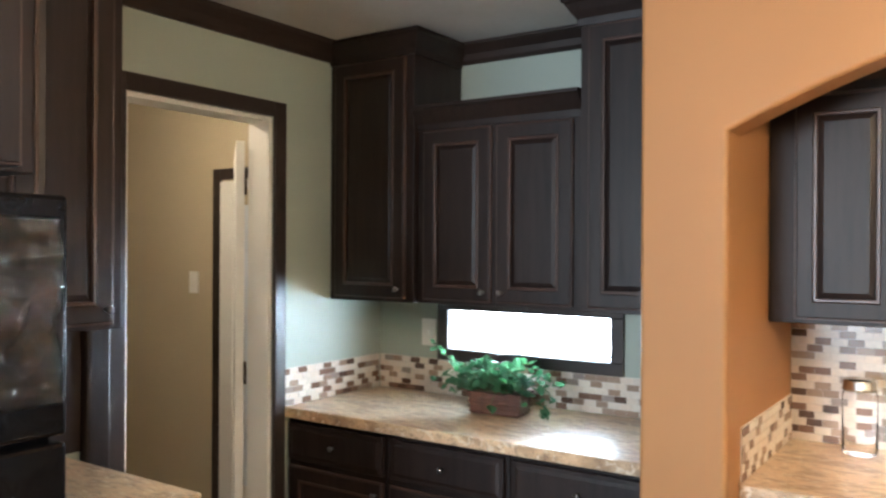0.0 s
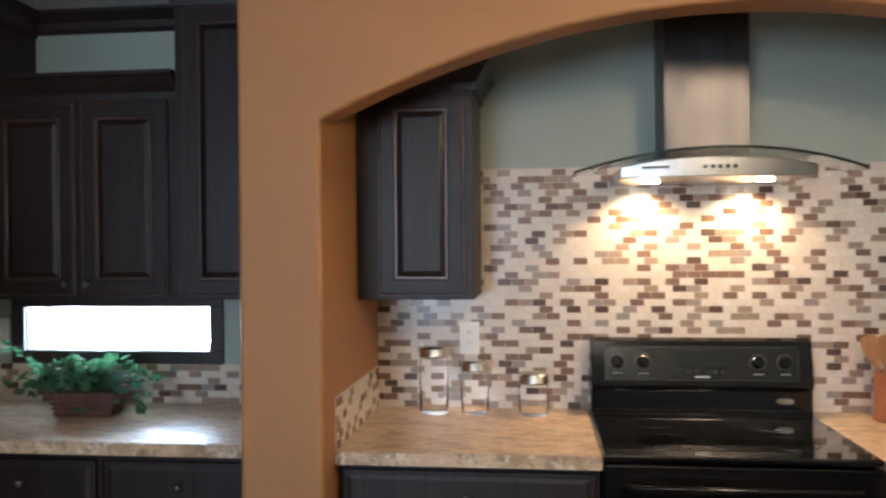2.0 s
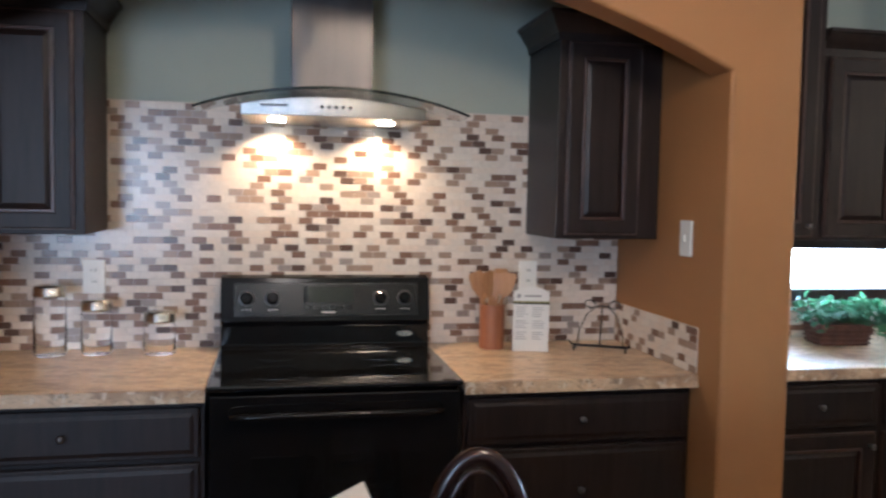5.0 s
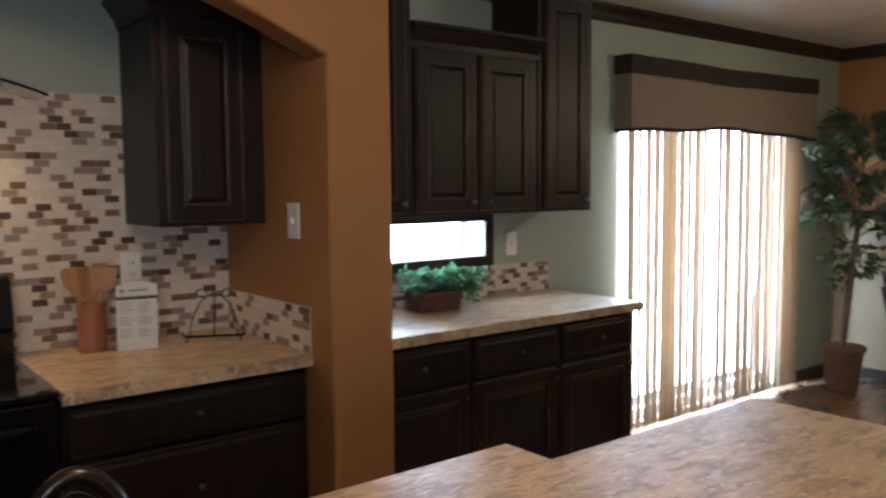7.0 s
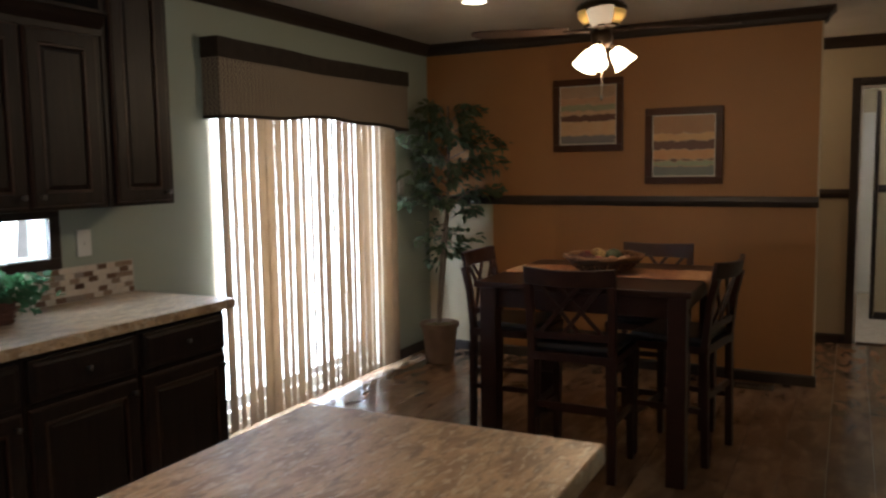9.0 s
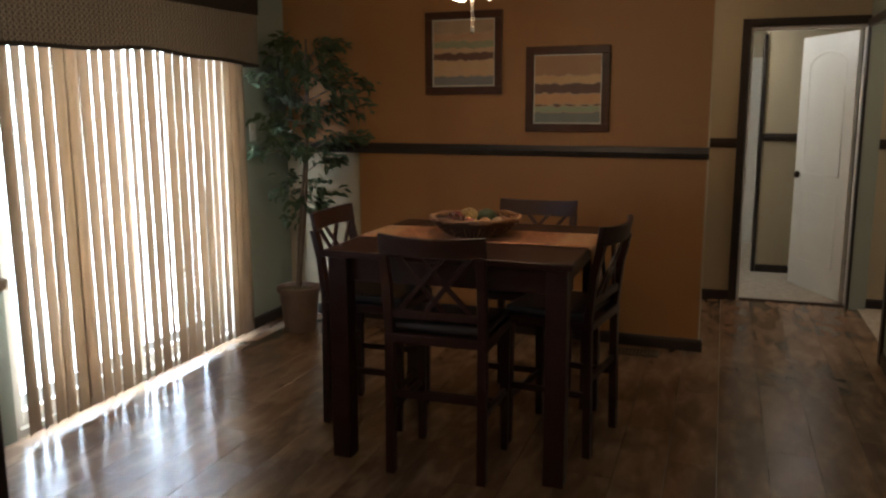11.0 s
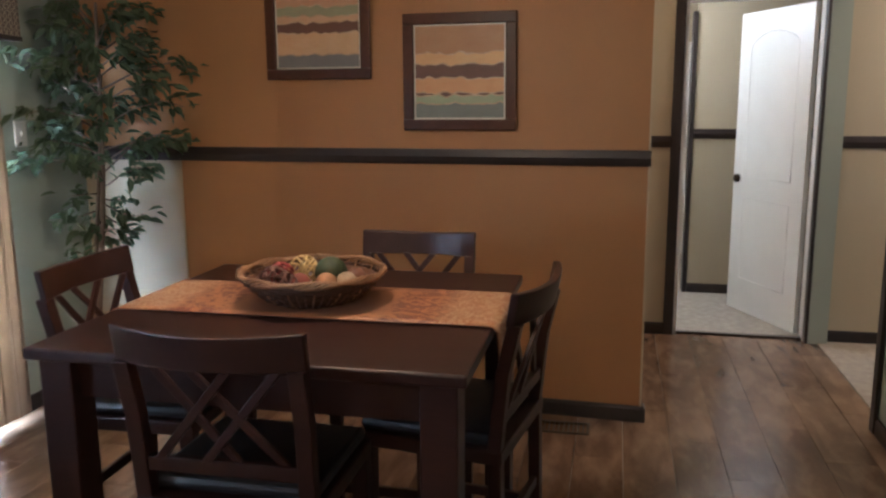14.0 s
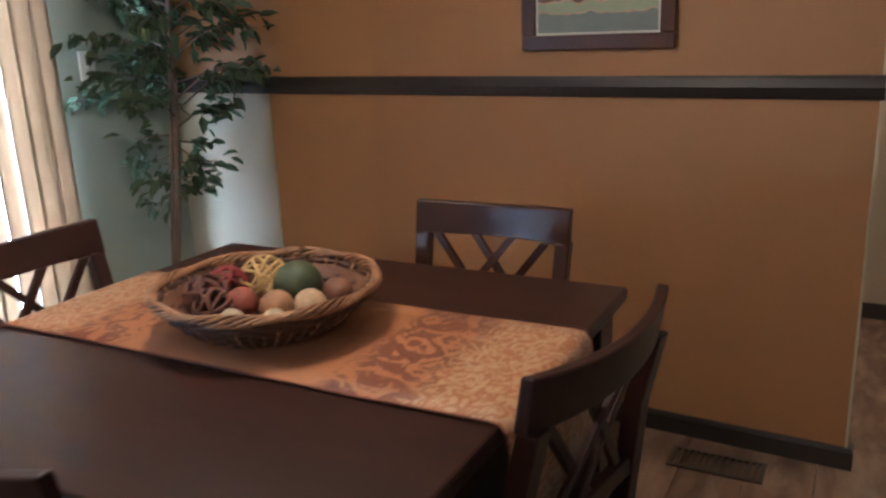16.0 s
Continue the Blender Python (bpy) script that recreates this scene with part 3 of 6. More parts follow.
def panel_door(m, label, w=0.71, h=1.99, knobs=True):
    """A white two-panel moulded door; it runs from its hinge along +x."""
    root = thing("door", m, label, "door")
    bm = bmesh.new()
    bx(bm, 0, w, -0.017, 0.017, 0.012, h)
    part("leaf", bm, WHITE, root, bevel=0.002)
    for s in (-1, 1):
        for z0, z1, arch in ((0.24, 0.80, 0), (0.95, h - 0.13, 1)):
            bm = bmesh.new()
            x0, x1 = 0.13, w - 0.13
            pts = [(x0, z0), (x1, z0)]
            if arch:
                for k in range(13):
                    u = k / 12
                    pts.append((x1 + (x0 - x1) * u, z1 - 0.09 + 0.09 * math.sin(math.pi * u) ** 0.7))
            else:
                pts += [(x1, z1), (x0, z1)]
            tube(bm, [(x, s * 0.0140, z) for x, z in pts], 0.0072, 8, closed=True)
            part("moulded_panel", bm, WHITE, root, smooth=True)
    for s in (-1, 1) if knobs else ():
        bm = bmesh.new()
        lathe(bm, [(0.028, 0), (0.028, 0.005), (0.011, 0.01), (0.011, 0.03), (0.027, 0.04), (0.029, 0.055), (0.018, 0.066)], 16, m=Matrix.Translation((w - 0.06, s * 0.017, 0.93)) @ pose(0, 0, 0, 90 * s))
        part("door_knob", bm, BRONZE, root, "dark bronze round knob", smooth=True)
    for z in (0.25, 1.0, h - 0.22):
        bm = bmesh.new()
        bx(bm, -0.006, 0.03, -0.021, -0.0175, z, z + 0.09)
        tube(bm, [(-0.006, -0.022, z), (-0.006, -0.022, z + 0.09)], 0.006, 8)
        part("hinge", bm, BRONZE, root, "dark bronze hinge")
    return root


hx, hy = 9.64, -0.665
panel_door(pose(hx, hy, 0, 0, 0, 24.5), "white two-panel moulded door standing open into the bedroom", w=0.76, h=2.03)
panel_door(pose(-1.01, 2.495, 0, 0, 0, 139.5), "white moulded door standing open into the utility room", knobs=False)
panel_door(pose(12.36, -0.5, 0, 0, 0, 90), "white moulded door closed in the bedroom's far wall")


# ---- outside ----
GROUND = mat("pale_gravel", (0.50, 0.48, 0.44), 0.9, two=(0.40, 0.38, 0.34), scale=0.6, fine=8, bump=0.3)
bm = bmesh.new()
bx(bm, -1500, 1500, -1500, 1500, -0.6, -0.45)
obj("ground", bm, GROUND, label="pale gravel ground outside", kind="structure")
structure("roof", [(-4.3, 12.8, -3.6, YW + 0.5, H + 0.12, H + 0.3)], GROUT, "plain flat roof")
structure("wall_end", [(12.5, 12.62, -3.3, YW + 0.16, 0, H), (-4.12, -4.0, -3.3, YW + 0.16, 0, H)], GREEN, "plain end walls")

# ---- sliding glass door, blinds, valance ----
slider = tagged(new("door_glass"), "white sliding glass door behind the vertical blinds", "door", "", "structure")
bm = bmesh.new()
for b in ((5.62, 5.66, 0.0, 2.06), (7.41, 7.45, 0.0, 2.06), (5.66, 7.41, 2.02, 2.06), (5.66, 7.41, 0.0, 0.03)):
    bx(bm, b[0], b[1], YW + 0.02, YW + 0.14, b[2], b[3])
part("door_frame", bm, WHITE, slider)
for x0, x1, y in ((5.66, 6.56, 0.05), (6.52, 7.41, 0.09)):
    bm = bmesh.new()
    for b in ((x0, x0 + 0.05, 0.03, 2.02), (x1 - 0.05, x1, 0.03, 2.02), (x0 + 0.05, x1 - 0.05, 1.96, 2.02), (x0 + 0.05, x1 - 0.05, 0.03, 0.10)):
        bx(bm, b[0], b[1], YW + y, YW + y + 0.035, b[2], b[3])
    sash = part("sash", bm, WHITE, slider, bevel=0.003)
    bm = bmesh.new()
    bx(bm, x0 + 0.05, x1 - 0.05, YW + y + 0.014, YW + y + 0.02, 0.10, 1.96)
    g = part("pane", bm, GLASS, sash)
    g.visible_shadow = False

BLIND = two_sided("beige_blind_vane", (0.44, 0.335, 0.24), (0.53, 0.40, 0.275), 0.26)
blinds = thing("vertical_blinds", pose(5.60, YW - 0.082, 0), "beige vertical blinds hanging nearly closed over the glass door", "blinds")
bm = bmesh.new()
bx(bm, 0, 1.91, -0.02, 0.02, 2.03, 2.06)
part("headrail", bm, PLATE, blinds)
rv = random.Random(5)
for k in range(24):
    bm = bmesh.new()
    a = radians(9 + rv.uniform(-4, 4) + (8 if k in (1, 2, 7, 9, 10, 13, 16, 19) else 0) - (4 if k in (4, 5, 12, 17, 22) else 0))
    flick = rv.uniform(-0.05, 0.05)
    cx, w, n = 0.045 + k * 0.0790, 0.091, 4
    lean = rv.uniform(-0.004, 0.004)
    rows = []
    for z in (0.035, 0.7, 1.4, 2.03):
        row = []
        for j in range(n + 1):
            u = (j / n - 0.5) * w
            bow = 0.006 * (1 - (2 * j / n - 1) ** 2)
            dx = lean * (2.03 - z)
            tw = a + flick * (2.03 - z)
            row.append((cx + dx + u * math.cos(tw) - bow * math.sin(tw), u * math.sin(tw) + bow * math.cos(tw), z))
        rows.append([bm.verts.new(p) for p in row])
    for r, s in zip(rows, rows[1:]):
        for j in range(n):
            bm.faces.new((r[j], r[j + 1], s[j + 1], s[j]))
    v = part("vane", bm, BLIND, blinds, smooth=True)
    sol = v.modifiers.new("solid", "SOLIDIFY")
    sol.thickness = 0.0012


def valance_cloth():
    m = mat("ring_patterned_cloth", (0.20, 0.165, 0.135), 0.85)
    n, l = m.node_tree.nodes, m.node_tree.links
    b = n["Principled BSDF"]
    tc = n.new("ShaderNodeTexCoord")
    split = n.new("ShaderNodeSeparateXYZ")
    l.new(tc.outputs["Object"], split.inputs[0])

    def math_node(op, a, v):
        k = n.new("ShaderNodeMath")
        k.operation = op
        l.new(a, k.inputs[0])
        if isinstance(v, float):
            k.inputs[1].default_value = v
        else:
            l.new(v, k.inputs[1])
        return k.outputs[0]

    along = math_node("ADD", split.outputs["X"], split.outputs["Y"])
    u = math_node("PINGPONG", along, 0.016)
    v = math_node("PINGPONG", split.outputs["Z"], 0.014)
    u = math_node("DIVIDE", u, 0.016)
    v = math_node("DIVIDE", v, 0.0165)
    d = math_node("SQRT", math_node("ADD", math_node("MULTIPLY", u, u), math_node("MULTIPLY", v, v)), 0.0)
    rp = n.new("ShaderNodeValToRGB")
    e = rp.color_ramp.elements
    e[0].position, e[0].color = 0.22, (0.20, 0.155, 0.12, 1)
    e[1].position, e[1].color = 0.42, (0.085, 0.064, 0.050, 1)
    for at, c in ((0.56, (0.50, 0.42, 0.33, 1)), (0.74, (0.50, 0.42, 0.33, 1)), (0.86, (0.12, 0.092, 0.074, 1))):
        x = e.new(at)
        x.color = c
    l.new(d, rp.inputs[0])
    wear = n.new("ShaderNodeTexNoise")
    wear.inputs["Scale"].default_value = 14
    l.new(tc.outputs["Object"], wear.inputs["Vector"])
    mx = n.new("ShaderNodeMix")
    mx.data_type = "RGBA"
    mx.inputs["B"].default_value = (0.20, 0.16, 0.125, 1)
    l.new(math_node("MULTIPLY", wear.outputs["Fac"], 0.45), mx.inputs["Factor"])
    l.new(rp.outputs[0], mx.inputs["A"])
    l.new(mx.outputs["Result"], b.inputs["Base Color"])
    return m


VCLOTH = valance_cloth()
BROWNCLOTH = mat("dark_brown_cloth", (0.022, 0.014, 0.011), 0.85, two=(0.035, 0.024, 0.018), scale=20, fine=300, bump=0.3)
val = thing("valance", pose(5.595, YW, 0), "padded valance in ring-patterned grey-brown cloth with a dark brown top band", "valance")


def valance_band(name, z_low, z_high, grow, material, label):
    bm = bmesh.new()
    L, D, n = 2.03, 0.118, 40
    pts = [(0 - grow, -0.003, 0.016, 0)] + [(0 - grow, -D - grow, 0.016, 0.016)] + [(L * k / n, -D - grow, 0, 0.016) for k in range(1, n)] + [(L + grow, -D - grow, -0.016, 0.016), (L + grow, -0.003, -0.016, 0)]
    rows = []
    for x, y, ix, iy in pts:
        u = min(max(x / L, 0), 1)
        wave = 0.034 * math.sin(math.pi * u) ** 2 * (1 if -y > 0.1 else 0) + 0.006 * math.sin(u * 17) * (1 if -y > 0.1 else 0)
        rows.append([bm.verts.new(p) for p in ((x, y, z_low(wave)), (x, y, z_high(wave)), (x + ix, y + iy, z_high(wave)), (x + ix, y + iy, z_low(wave)))])
    for r, s in zip(rows, rows[1:]):
        for j in range(4):
            bm.faces.new((r[j], s[j], s[(j + 1) % 4], r[(j + 1) % 4]))
    bm.faces.new(rows[0])
    bm.faces.new(rows[-1][::-1])
    return part(name, bm, material, val, label)


valance_band("panel", lambda w: 1.765 + w, lambda w: 2.085 - 0.3 * w, 0.0, VCLOTH, "ring-patterned grey-brown cloth panel")
valance_band("top_band", lambda w: 2.070 - 0.3 * w, lambda w: 2.175 - 0.35 * w, 0.008, BROWNCLOTH, "dark brown cloth band")
valance_band("piping", lambda w: 1.750 + w, lambda w: 1.770 + w, 0.004, BROWNCLOTH, "thin dark brown edging")
bm = bmesh.new()
bx(bm, 0.018, 2.01, -0.086, -0.004, 2.10, 2.115)
part("board", bm, BROWNCLOTH, val)

# ---- range, hood ----
rng = thing("range", pose(1.7335, 0, 0), "black freestanding electric range with a glass cooktop", "stove")
W = 0.762
bm = bmesh.new()
bx(bm, 0.003, W - 0.003, 2.60, YW - 0.012, 0.03, 0.895)
part("body", bm, BLACK, rng, bevel=0.004)
bm = bmesh.new()
bx(bm, 0.0, W, 2.545, YW - 0.10, 0.896, 0.915)
part("cooktop", bm, BLACKGLASS, rng, "black ceramic glass cooktop", bevel=0.006)
DIAL = mat("dark_grey_dial", (0.022, 0.022, 0.022), 0.3)
LIGHTPRINT = mat("pale_print", (0.38, 0.37, 0.35), 0.5)
RING = mat("grey_print", (0.018, 0.018, 0.018), 0.2)
for cx, cy, r in ((0.2, 2.72, 0.10), (0.56, 2.72, 0.085), (0.2, 2.98, 0.075), (0.56, 2.98, 0.10)):
    bm = bmesh.new()
    tube(bm, [(cx + r * math.cos(t * math.pi / 18), cy + r * math.sin(t * math.pi / 18), 0.9152) for t in range(36)], 0.0012, 4, closed=True)
    part("burner_ring", bm, RING, rng)
bm = bmesh.new()
prof = [(YW - 0.012, 0.896), (YW - 0.012, 1.172), (YW - 0.055, 1.18), (YW - 0.085, 1.172), (YW - 0.115, 1.015), (YW - 0.098, 1.0), (YW - 0.098, 0.93), (YW - 0.11, 0.916)]
va = [bm.verts.new((0.004, y, z)) for y, z in prof]
vb = [bm.verts.new((W - 0.004, y, z)) for y, z in prof]
for j in range(len(prof)):
    bm.faces.new((va[j], vb[j], vb[(j + 1) % len(prof)], va[(j + 1) % len(prof)]))
bm.faces.new(va)
bm.faces.new(vb[::-1])
console = part("control_panel", bm, BLACK, rng, "black upright control panel", bevel=0.004)
FACE = Matrix.Translation((0, YW - 0.1, 1.094)) @ pose(0, 0, 0, 79.2 - 90)
CON = mat("black_brushed_panel", (0.007, 0.007, 0.007), 0.22, 0.1)
bm = bmesh.new()
bx(bm, 0.05, W - 0.05, -0.0028, 0.001, -0.06, 0.06, m=FACE)
part("fascia", bm, CON, console, bevel=0.001)
for kx in (0.095, 0.185, 0.575, 0.665):
    bm = bmesh.new()
    lathe(bm, [(0.023, 0), (0.022, 0.006), (0.017, 0.01), (0.016, 0.022)], 20, m=FACE @ pose(kx, -0.003, 0.005, 90))
    bx(bm, kx - 0.0035, kx + 0.0035, -0.034, -0.006, -0.012, 0.022, m=FACE)
    part("knob", bm, BLACK, console, "black knob with a grip bar", smooth=False)
for kx in (0.095, 0.185, 0.575, 0.665):
    bm = bmesh.new()
    lathe(bm, [(0.029, 0), (0.029, 0.0012), (0.0245, 0.0015)], 24, m=FACE @ pose(kx, -0.0028, 0.005, 90))
    part("dial_ring", bm, DIAL, console, "dark grey printed dial ring")
    bm = bmesh.new()
    for q in (-0.016, -0.004, 0.008):
        bx(bm, kx + q, kx + q + 0.008, -0.0034, -0.0029, -0.038, -0.034, m=FACE)
    part("print", bm, LIGHTPRINT, console, "small pale print bars")
bm = bmesh.new()
for b in ((0.052, W - 0.052, 0.0565, 0.0585), (0.052, W - 0.052, -0.0585, -0.0565), (0.052, 0.054, -0.0565, 0.0565), (W - 0.054, W - 0.052, -0.0565, 0.0565)):
    bx(bm, b[0], b[1], -0.0036, -0.0029, b[2], b[3], m=FACE)
part("fascia_edge", bm, DIAL, console, "thin grey border line")
bm = bmesh.new()
bx(bm, 0.36, 0.41, -0.0036, -0.0029, -0.050, -0.043, m=FACE)
part("name_bar", bm, LIGHTPRINT, console, "small pale name bar")
bm = bmesh.new()
bx(bm, 0.295, 0.475, -0.0045, -0.0029, -0.01, 0.045, m=FACE)
part("display", bm, BLACKGLASS, console, "black clock display")
for k in range(6):
    bm = bmesh.new()
    bx(bm, 0.30 + k * 0.03, 0.318 + k * 0.03, -0.0045, -0.0029, -0.035, -0.023, m=FACE)
    part("button", bm, RING, console)
bm = bmesh.new()
lathe(bm, [(0.03, 0), (0.03, 0.002)], 24, m=Matrix.Translation((0.665, YW - 0.0985, 0.965)) @ pose(0, 0, 0, 90) @ Matrix.Diagonal((1, 0.36, 1, 1)))
part("badge", bm, NICKEL, console, "small oval chrome badge")
bm = bmesh.new()
bx(bm, 0.006, W - 0.006, 2.555, 2.599, 0.25, 0.885)
oven = part("oven_door", bm, BLACK, rng, "black oven door", bevel=0.006)
bm = bmesh.new()
bx(bm, 0.13, W - 0.13, 2.552, 2.556, 0.38, 0.70)
part("window", bm, BLACKGLASS, oven)
bm = bmesh.new()
tube(bm, [(0.07, 2.556, 0.83), (0.075, 2.515, 0.832), (0.12, 2.508, 0.832), (W - 0.12, 2.508, 0.832), (W - 0.075, 2.515, 0.832), (W - 0.07, 2.556, 0.83)], 0.011, 10)
part("handle", bm, BLACK, oven, smooth=True)
bm = bmesh.new()
bx(bm, 0.006, W - 0.006, 2.56, 2.599, 0.06, 0.238)
part("drawer", bm, BLACK, rng, bevel=0.005)

HOODX = 2.115
hood = thing("cooker_hood", pose(HOODX, 0, 0), "stainless steel chimney hood with a curved glass canopy", "hood")
bm = bmesh.new()
bx(bm, -0.137, 0.137, YW - 0.231, YW - 0.004, 1.80, H - 0.002)
chimney = part("chimney", bm, CHIMNEY, hood, bevel=0.002)
bm = bmesh.new()
grid = [[bm.verts.new((-0.137 + 0.274 * i / 14, YW - 0.2355 + (0.0035 * noise.noise(Vector((i * 0.22, j * 0.16, 2.0))) if 0 < i < 14 else 0), 1.80 + (H - 1.802) * j / 26)) for j in range(27)] for i in range(15)]
for a, b in zip(grid, grid[1:]):
    for j in range(26):
        bm.faces.new((a[j], b[j], b[j + 1], a[j + 1]))
part("front_sheet", bm, SHEET, chimney, "slightly buckled shiny steel sheet", smooth=True)
bm = bmesh.new()
n = 16
rows = []
for k in range(n + 1):
    x = -0.30 + 0.60 * k / n
    zt = 1.786 - 0.028 * (x / 0.30) ** 2
    rows.append([bm.verts.new(p) for p in ((x, YW - 0.43 + 0.03 * (x / 0.3) ** 2, 1.722), (x, YW - 0.012, 1.722), (x, YW - 0.012, zt), (x, YW - 0.43 + 0.03 * (x / 0.3) ** 2, zt))])
for r, s in zip(rows, rows[1:]):
    for j in range(4):
        bm.faces.new((r[j], s[j], s[(j + 1) % 4], r[(j + 1) % 4]))
bm.faces.new(rows[0])
bm.faces.new(rows[-1][::-1])
body = part("hood_body", bm, STEEL, hood, "brushed steel hood body", bevel=0.003)
for k in range(5):
    bm = bmesh.new()
    lathe(bm, [(0.006, 0), (0.006, 0.003)], 10, m=Matrix.Translation((-0.045 + k * 0.0225, YW - 0.43, 1.752)) @ pose(0, 0, 0, 90))
    part("button", bm, BLACKMETAL, body, "small dark push button")
bm = bmesh.new()
for j in range(6):
    bx(bm, -0.235 + j * 0.014, -0.225 + j * 0.014, YW - 0.426, YW - 0.42, 1.75, 1.757)
part("badge", bm, BLACKMETAL, body, "tiny dark lettering bars")
bm = bmesh.new()
rows = []
n = 28
for k in range(n + 1):
    x = -0.445 + 0.89 * k / n
    z = 1.802 - 0.062 * (abs(x) / 0.445) ** 2
    front = YW - 0.50 + 0.10 * (abs(x) / 0.445) ** 2.2
    rows.append([bm.verts.new(p) for p in ((x, front, z), (x, YW - 0.24, z), (x, YW - 0.24, z + 0.006), (x, front, z + 0.006))])
for r, s in zip(rows, rows[1:]):
    for j in range(4):
        bm.faces.new((r[j], s[j], s[(j + 1) % 4], r[(j + 1) % 4]))
bm.faces.new(rows[0])
bm.faces.new(rows[-1][::-1])
can = part("canopy", bm, GLASS, hood, "curved clear glass canopy", smooth=False)
can.visible_shadow = False
bm = bmesh.new()
tube(bm, [(x, YW - 0.502 + 0.10 * (abs(x) / 0.445) ** 2.2, 1.805 - 0.062 * (abs(x) / 0.445) ** 2) for x in [-0.445 + 0.89 * k / 28 for k in range(29)]], 0.0042, 6)
part("glass_edge", bm, mat("dark_green_glass_edge", (0.012, 0.02, 0.018), 0.15), can, "dark polished glass edge", smooth=True)
BULB = glow("warm_bulb", (1.0, 0.80, 0.52), 30)
for sx in (-0.185, 0.185):
    bm = bmesh.new()
    lathe(bm, [(0.028, 1.7185), (0.028, 1.7225)], 20, center=(sx, YW - 0.24))
    part("bulb", bm, BULB, body, "round lit halogen lamp")

# ---- island ----
isl = thing("island", pose(0, 0, 0), "dark espresso kitchen island with a beige laminate top", "island")
bm = bmesh.new()
bx(bm, 1.45, 3.40, 0.66, 1.15, 0.09, 0.92)
part("body", bm, DARK, isl, bevel=0.004)
bm = bmesh.new()
bx(bm, 1.5, 3.36, 0.72, 1.10, 0.0, 0.089)
part("toe_kick", bm, TRIM, isl)
bm = bmesh.new()
pts = [(1.40, 0.535), (3.715, 0.535), (3.715, 1.212), (3.035, 1.212), (3.035, 1.333), (1.40, 1.333)]
lo = [bm.verts.new((x, y, 0.922)) for x, y in pts]
hi = [bm.verts.new((x, y, 0.962)) for x, y in pts]
bm.faces.new(hi)
bm.faces.new(lo[::-1])
for j in range(6):
    bm.faces.new((lo[j], lo[(j + 1) % 6], hi[(j + 1) % 6], hi[j]))
part("island_top", bm, COUNTER, isl, "beige speckled laminate top with a stepped far edge", bevel=0.006)
for k in range(4):
    bm = bmesh.new()
    bx(bm, 1.47 + k * 0.48, 1.92 + k * 0.48, 0.64, 0.659, 0.12, 0.90)
    d = part("door", bm, DARK, isl, bevel=0.004)
    bm = bmesh.new()
    panel(bm, 1.53 + k * 0.48, 1.86 + k * 0.48, 0.18, 0.84, 0.6395, 0.025, 0.006)
    part("door_panel", bm, DARK, d)


def bar_stool(m):
    root = thing("bar_stool", m, "dark glossy wooden bow-back bar stool on the island's far side", "stool")
    bm = bmesh.new()
    lathe(bm, [(0.17, 0.66), (0.185, 0.67), (0.185, 0.695), (0.15, 0.70)], 24)
    part("seat", bm, STOOLWOOD, root, smooth=False, bevel=0.003)
    for sx, sy in ((-1, -1), (1, -1), (1, 1), (-1, 1)):
        bm = bmesh.new()
        tube(bm, [(sx * 0.20, sy * 0.19, 0.0), (sx * 0.165, sy * 0.155, 0.35), (sx * 0.13, sy * 0.12, 0.665)], [0.014, 0.019, 0.016], 10)
        part("leg", bm, STOOLWOOD, root, smooth=True)
    for z, q in ((0.22, 0.178), (0.34, 0.165)):
        for a in range(4):
            bm = bmesh.new()
            c = [(-q, -q * 0.94), (q, -q * 0.94), (q, q * 0.94), (-q, q * 0.94)]
            p, r = c[a], c[(a + 1) % 4]
            if (a % 2 == 0) == (z < 0.3):
                tube(bm, [(*p, z), (*r, z)], 0.011, 8)
                part("stretcher", bm, STOOLWOOD, root, smooth=True)
            else:
                bm.free()
    bm = bmesh.new()
    tube(bm, [(0.102 * math.cos(t), 0.15 + 0.03 * math.sin(t), 0.69 + 0.322 * math.sin(t) ** 0.75) for t in [math.pi * k / 20 for k in range(21)]], 0.015, 10)
    part("bow", bm, STOOLWOOD, root, "bent dark wooden hoop", smooth=True)
    bm = bmesh.new()
    tube(bm, [(0.080 * math.cos(t), 0.15 + 0.03 * math.sin(t), 0.69 + 0.294 * math.sin(t) ** 0.75) for t in [math.pi * k / 20 for k in range(21)]], 0.006, 8)
    part("inner_bow", bm, STOOLWOOD, root, smooth=True)
    return root


bar_stool(pose(2.262, 1.36, 0, 0, 0, -8))
PAPER = mat("printed_paper", (0.46, 0.41, 0.33), 0.6)
INK = mat("grey_ink", (0.36, 0.355, 0.35), 0.7)
leaf = thing("leaflet", pose(2.03, 1.17, 0.964, -62, 0, 200), "cream printed leaflet leaning upright on the island", "leaflet")
bm = bmesh.new()
bx(bm, -0.042, 0.042, -0.0008, 0.0008, 0.0, 0.115)
part("sheet", bm, PAPER, leaf)
leaf.matrix_basis = pose(2.055, 1.21, 0.962, -20, -20, 14)

# ---- things on the worktops ----
LEAF_A = two_sided("ivy_leaf", (0.045, 0.115, 0.058), (0.11, 0.28, 0.12), 0.30)
LEAF_B = two_sided("ficus_leaf", (0.075, 0.105, 0.055), (0.17, 0.24, 0.12), 0.30)
WICKER = mat("reddish_brown_wicker", (0.13, 0.055, 0.035), 0.6, two=(0.07, 0.03, 0.02), scale=30, fine=120, bump=1.0)


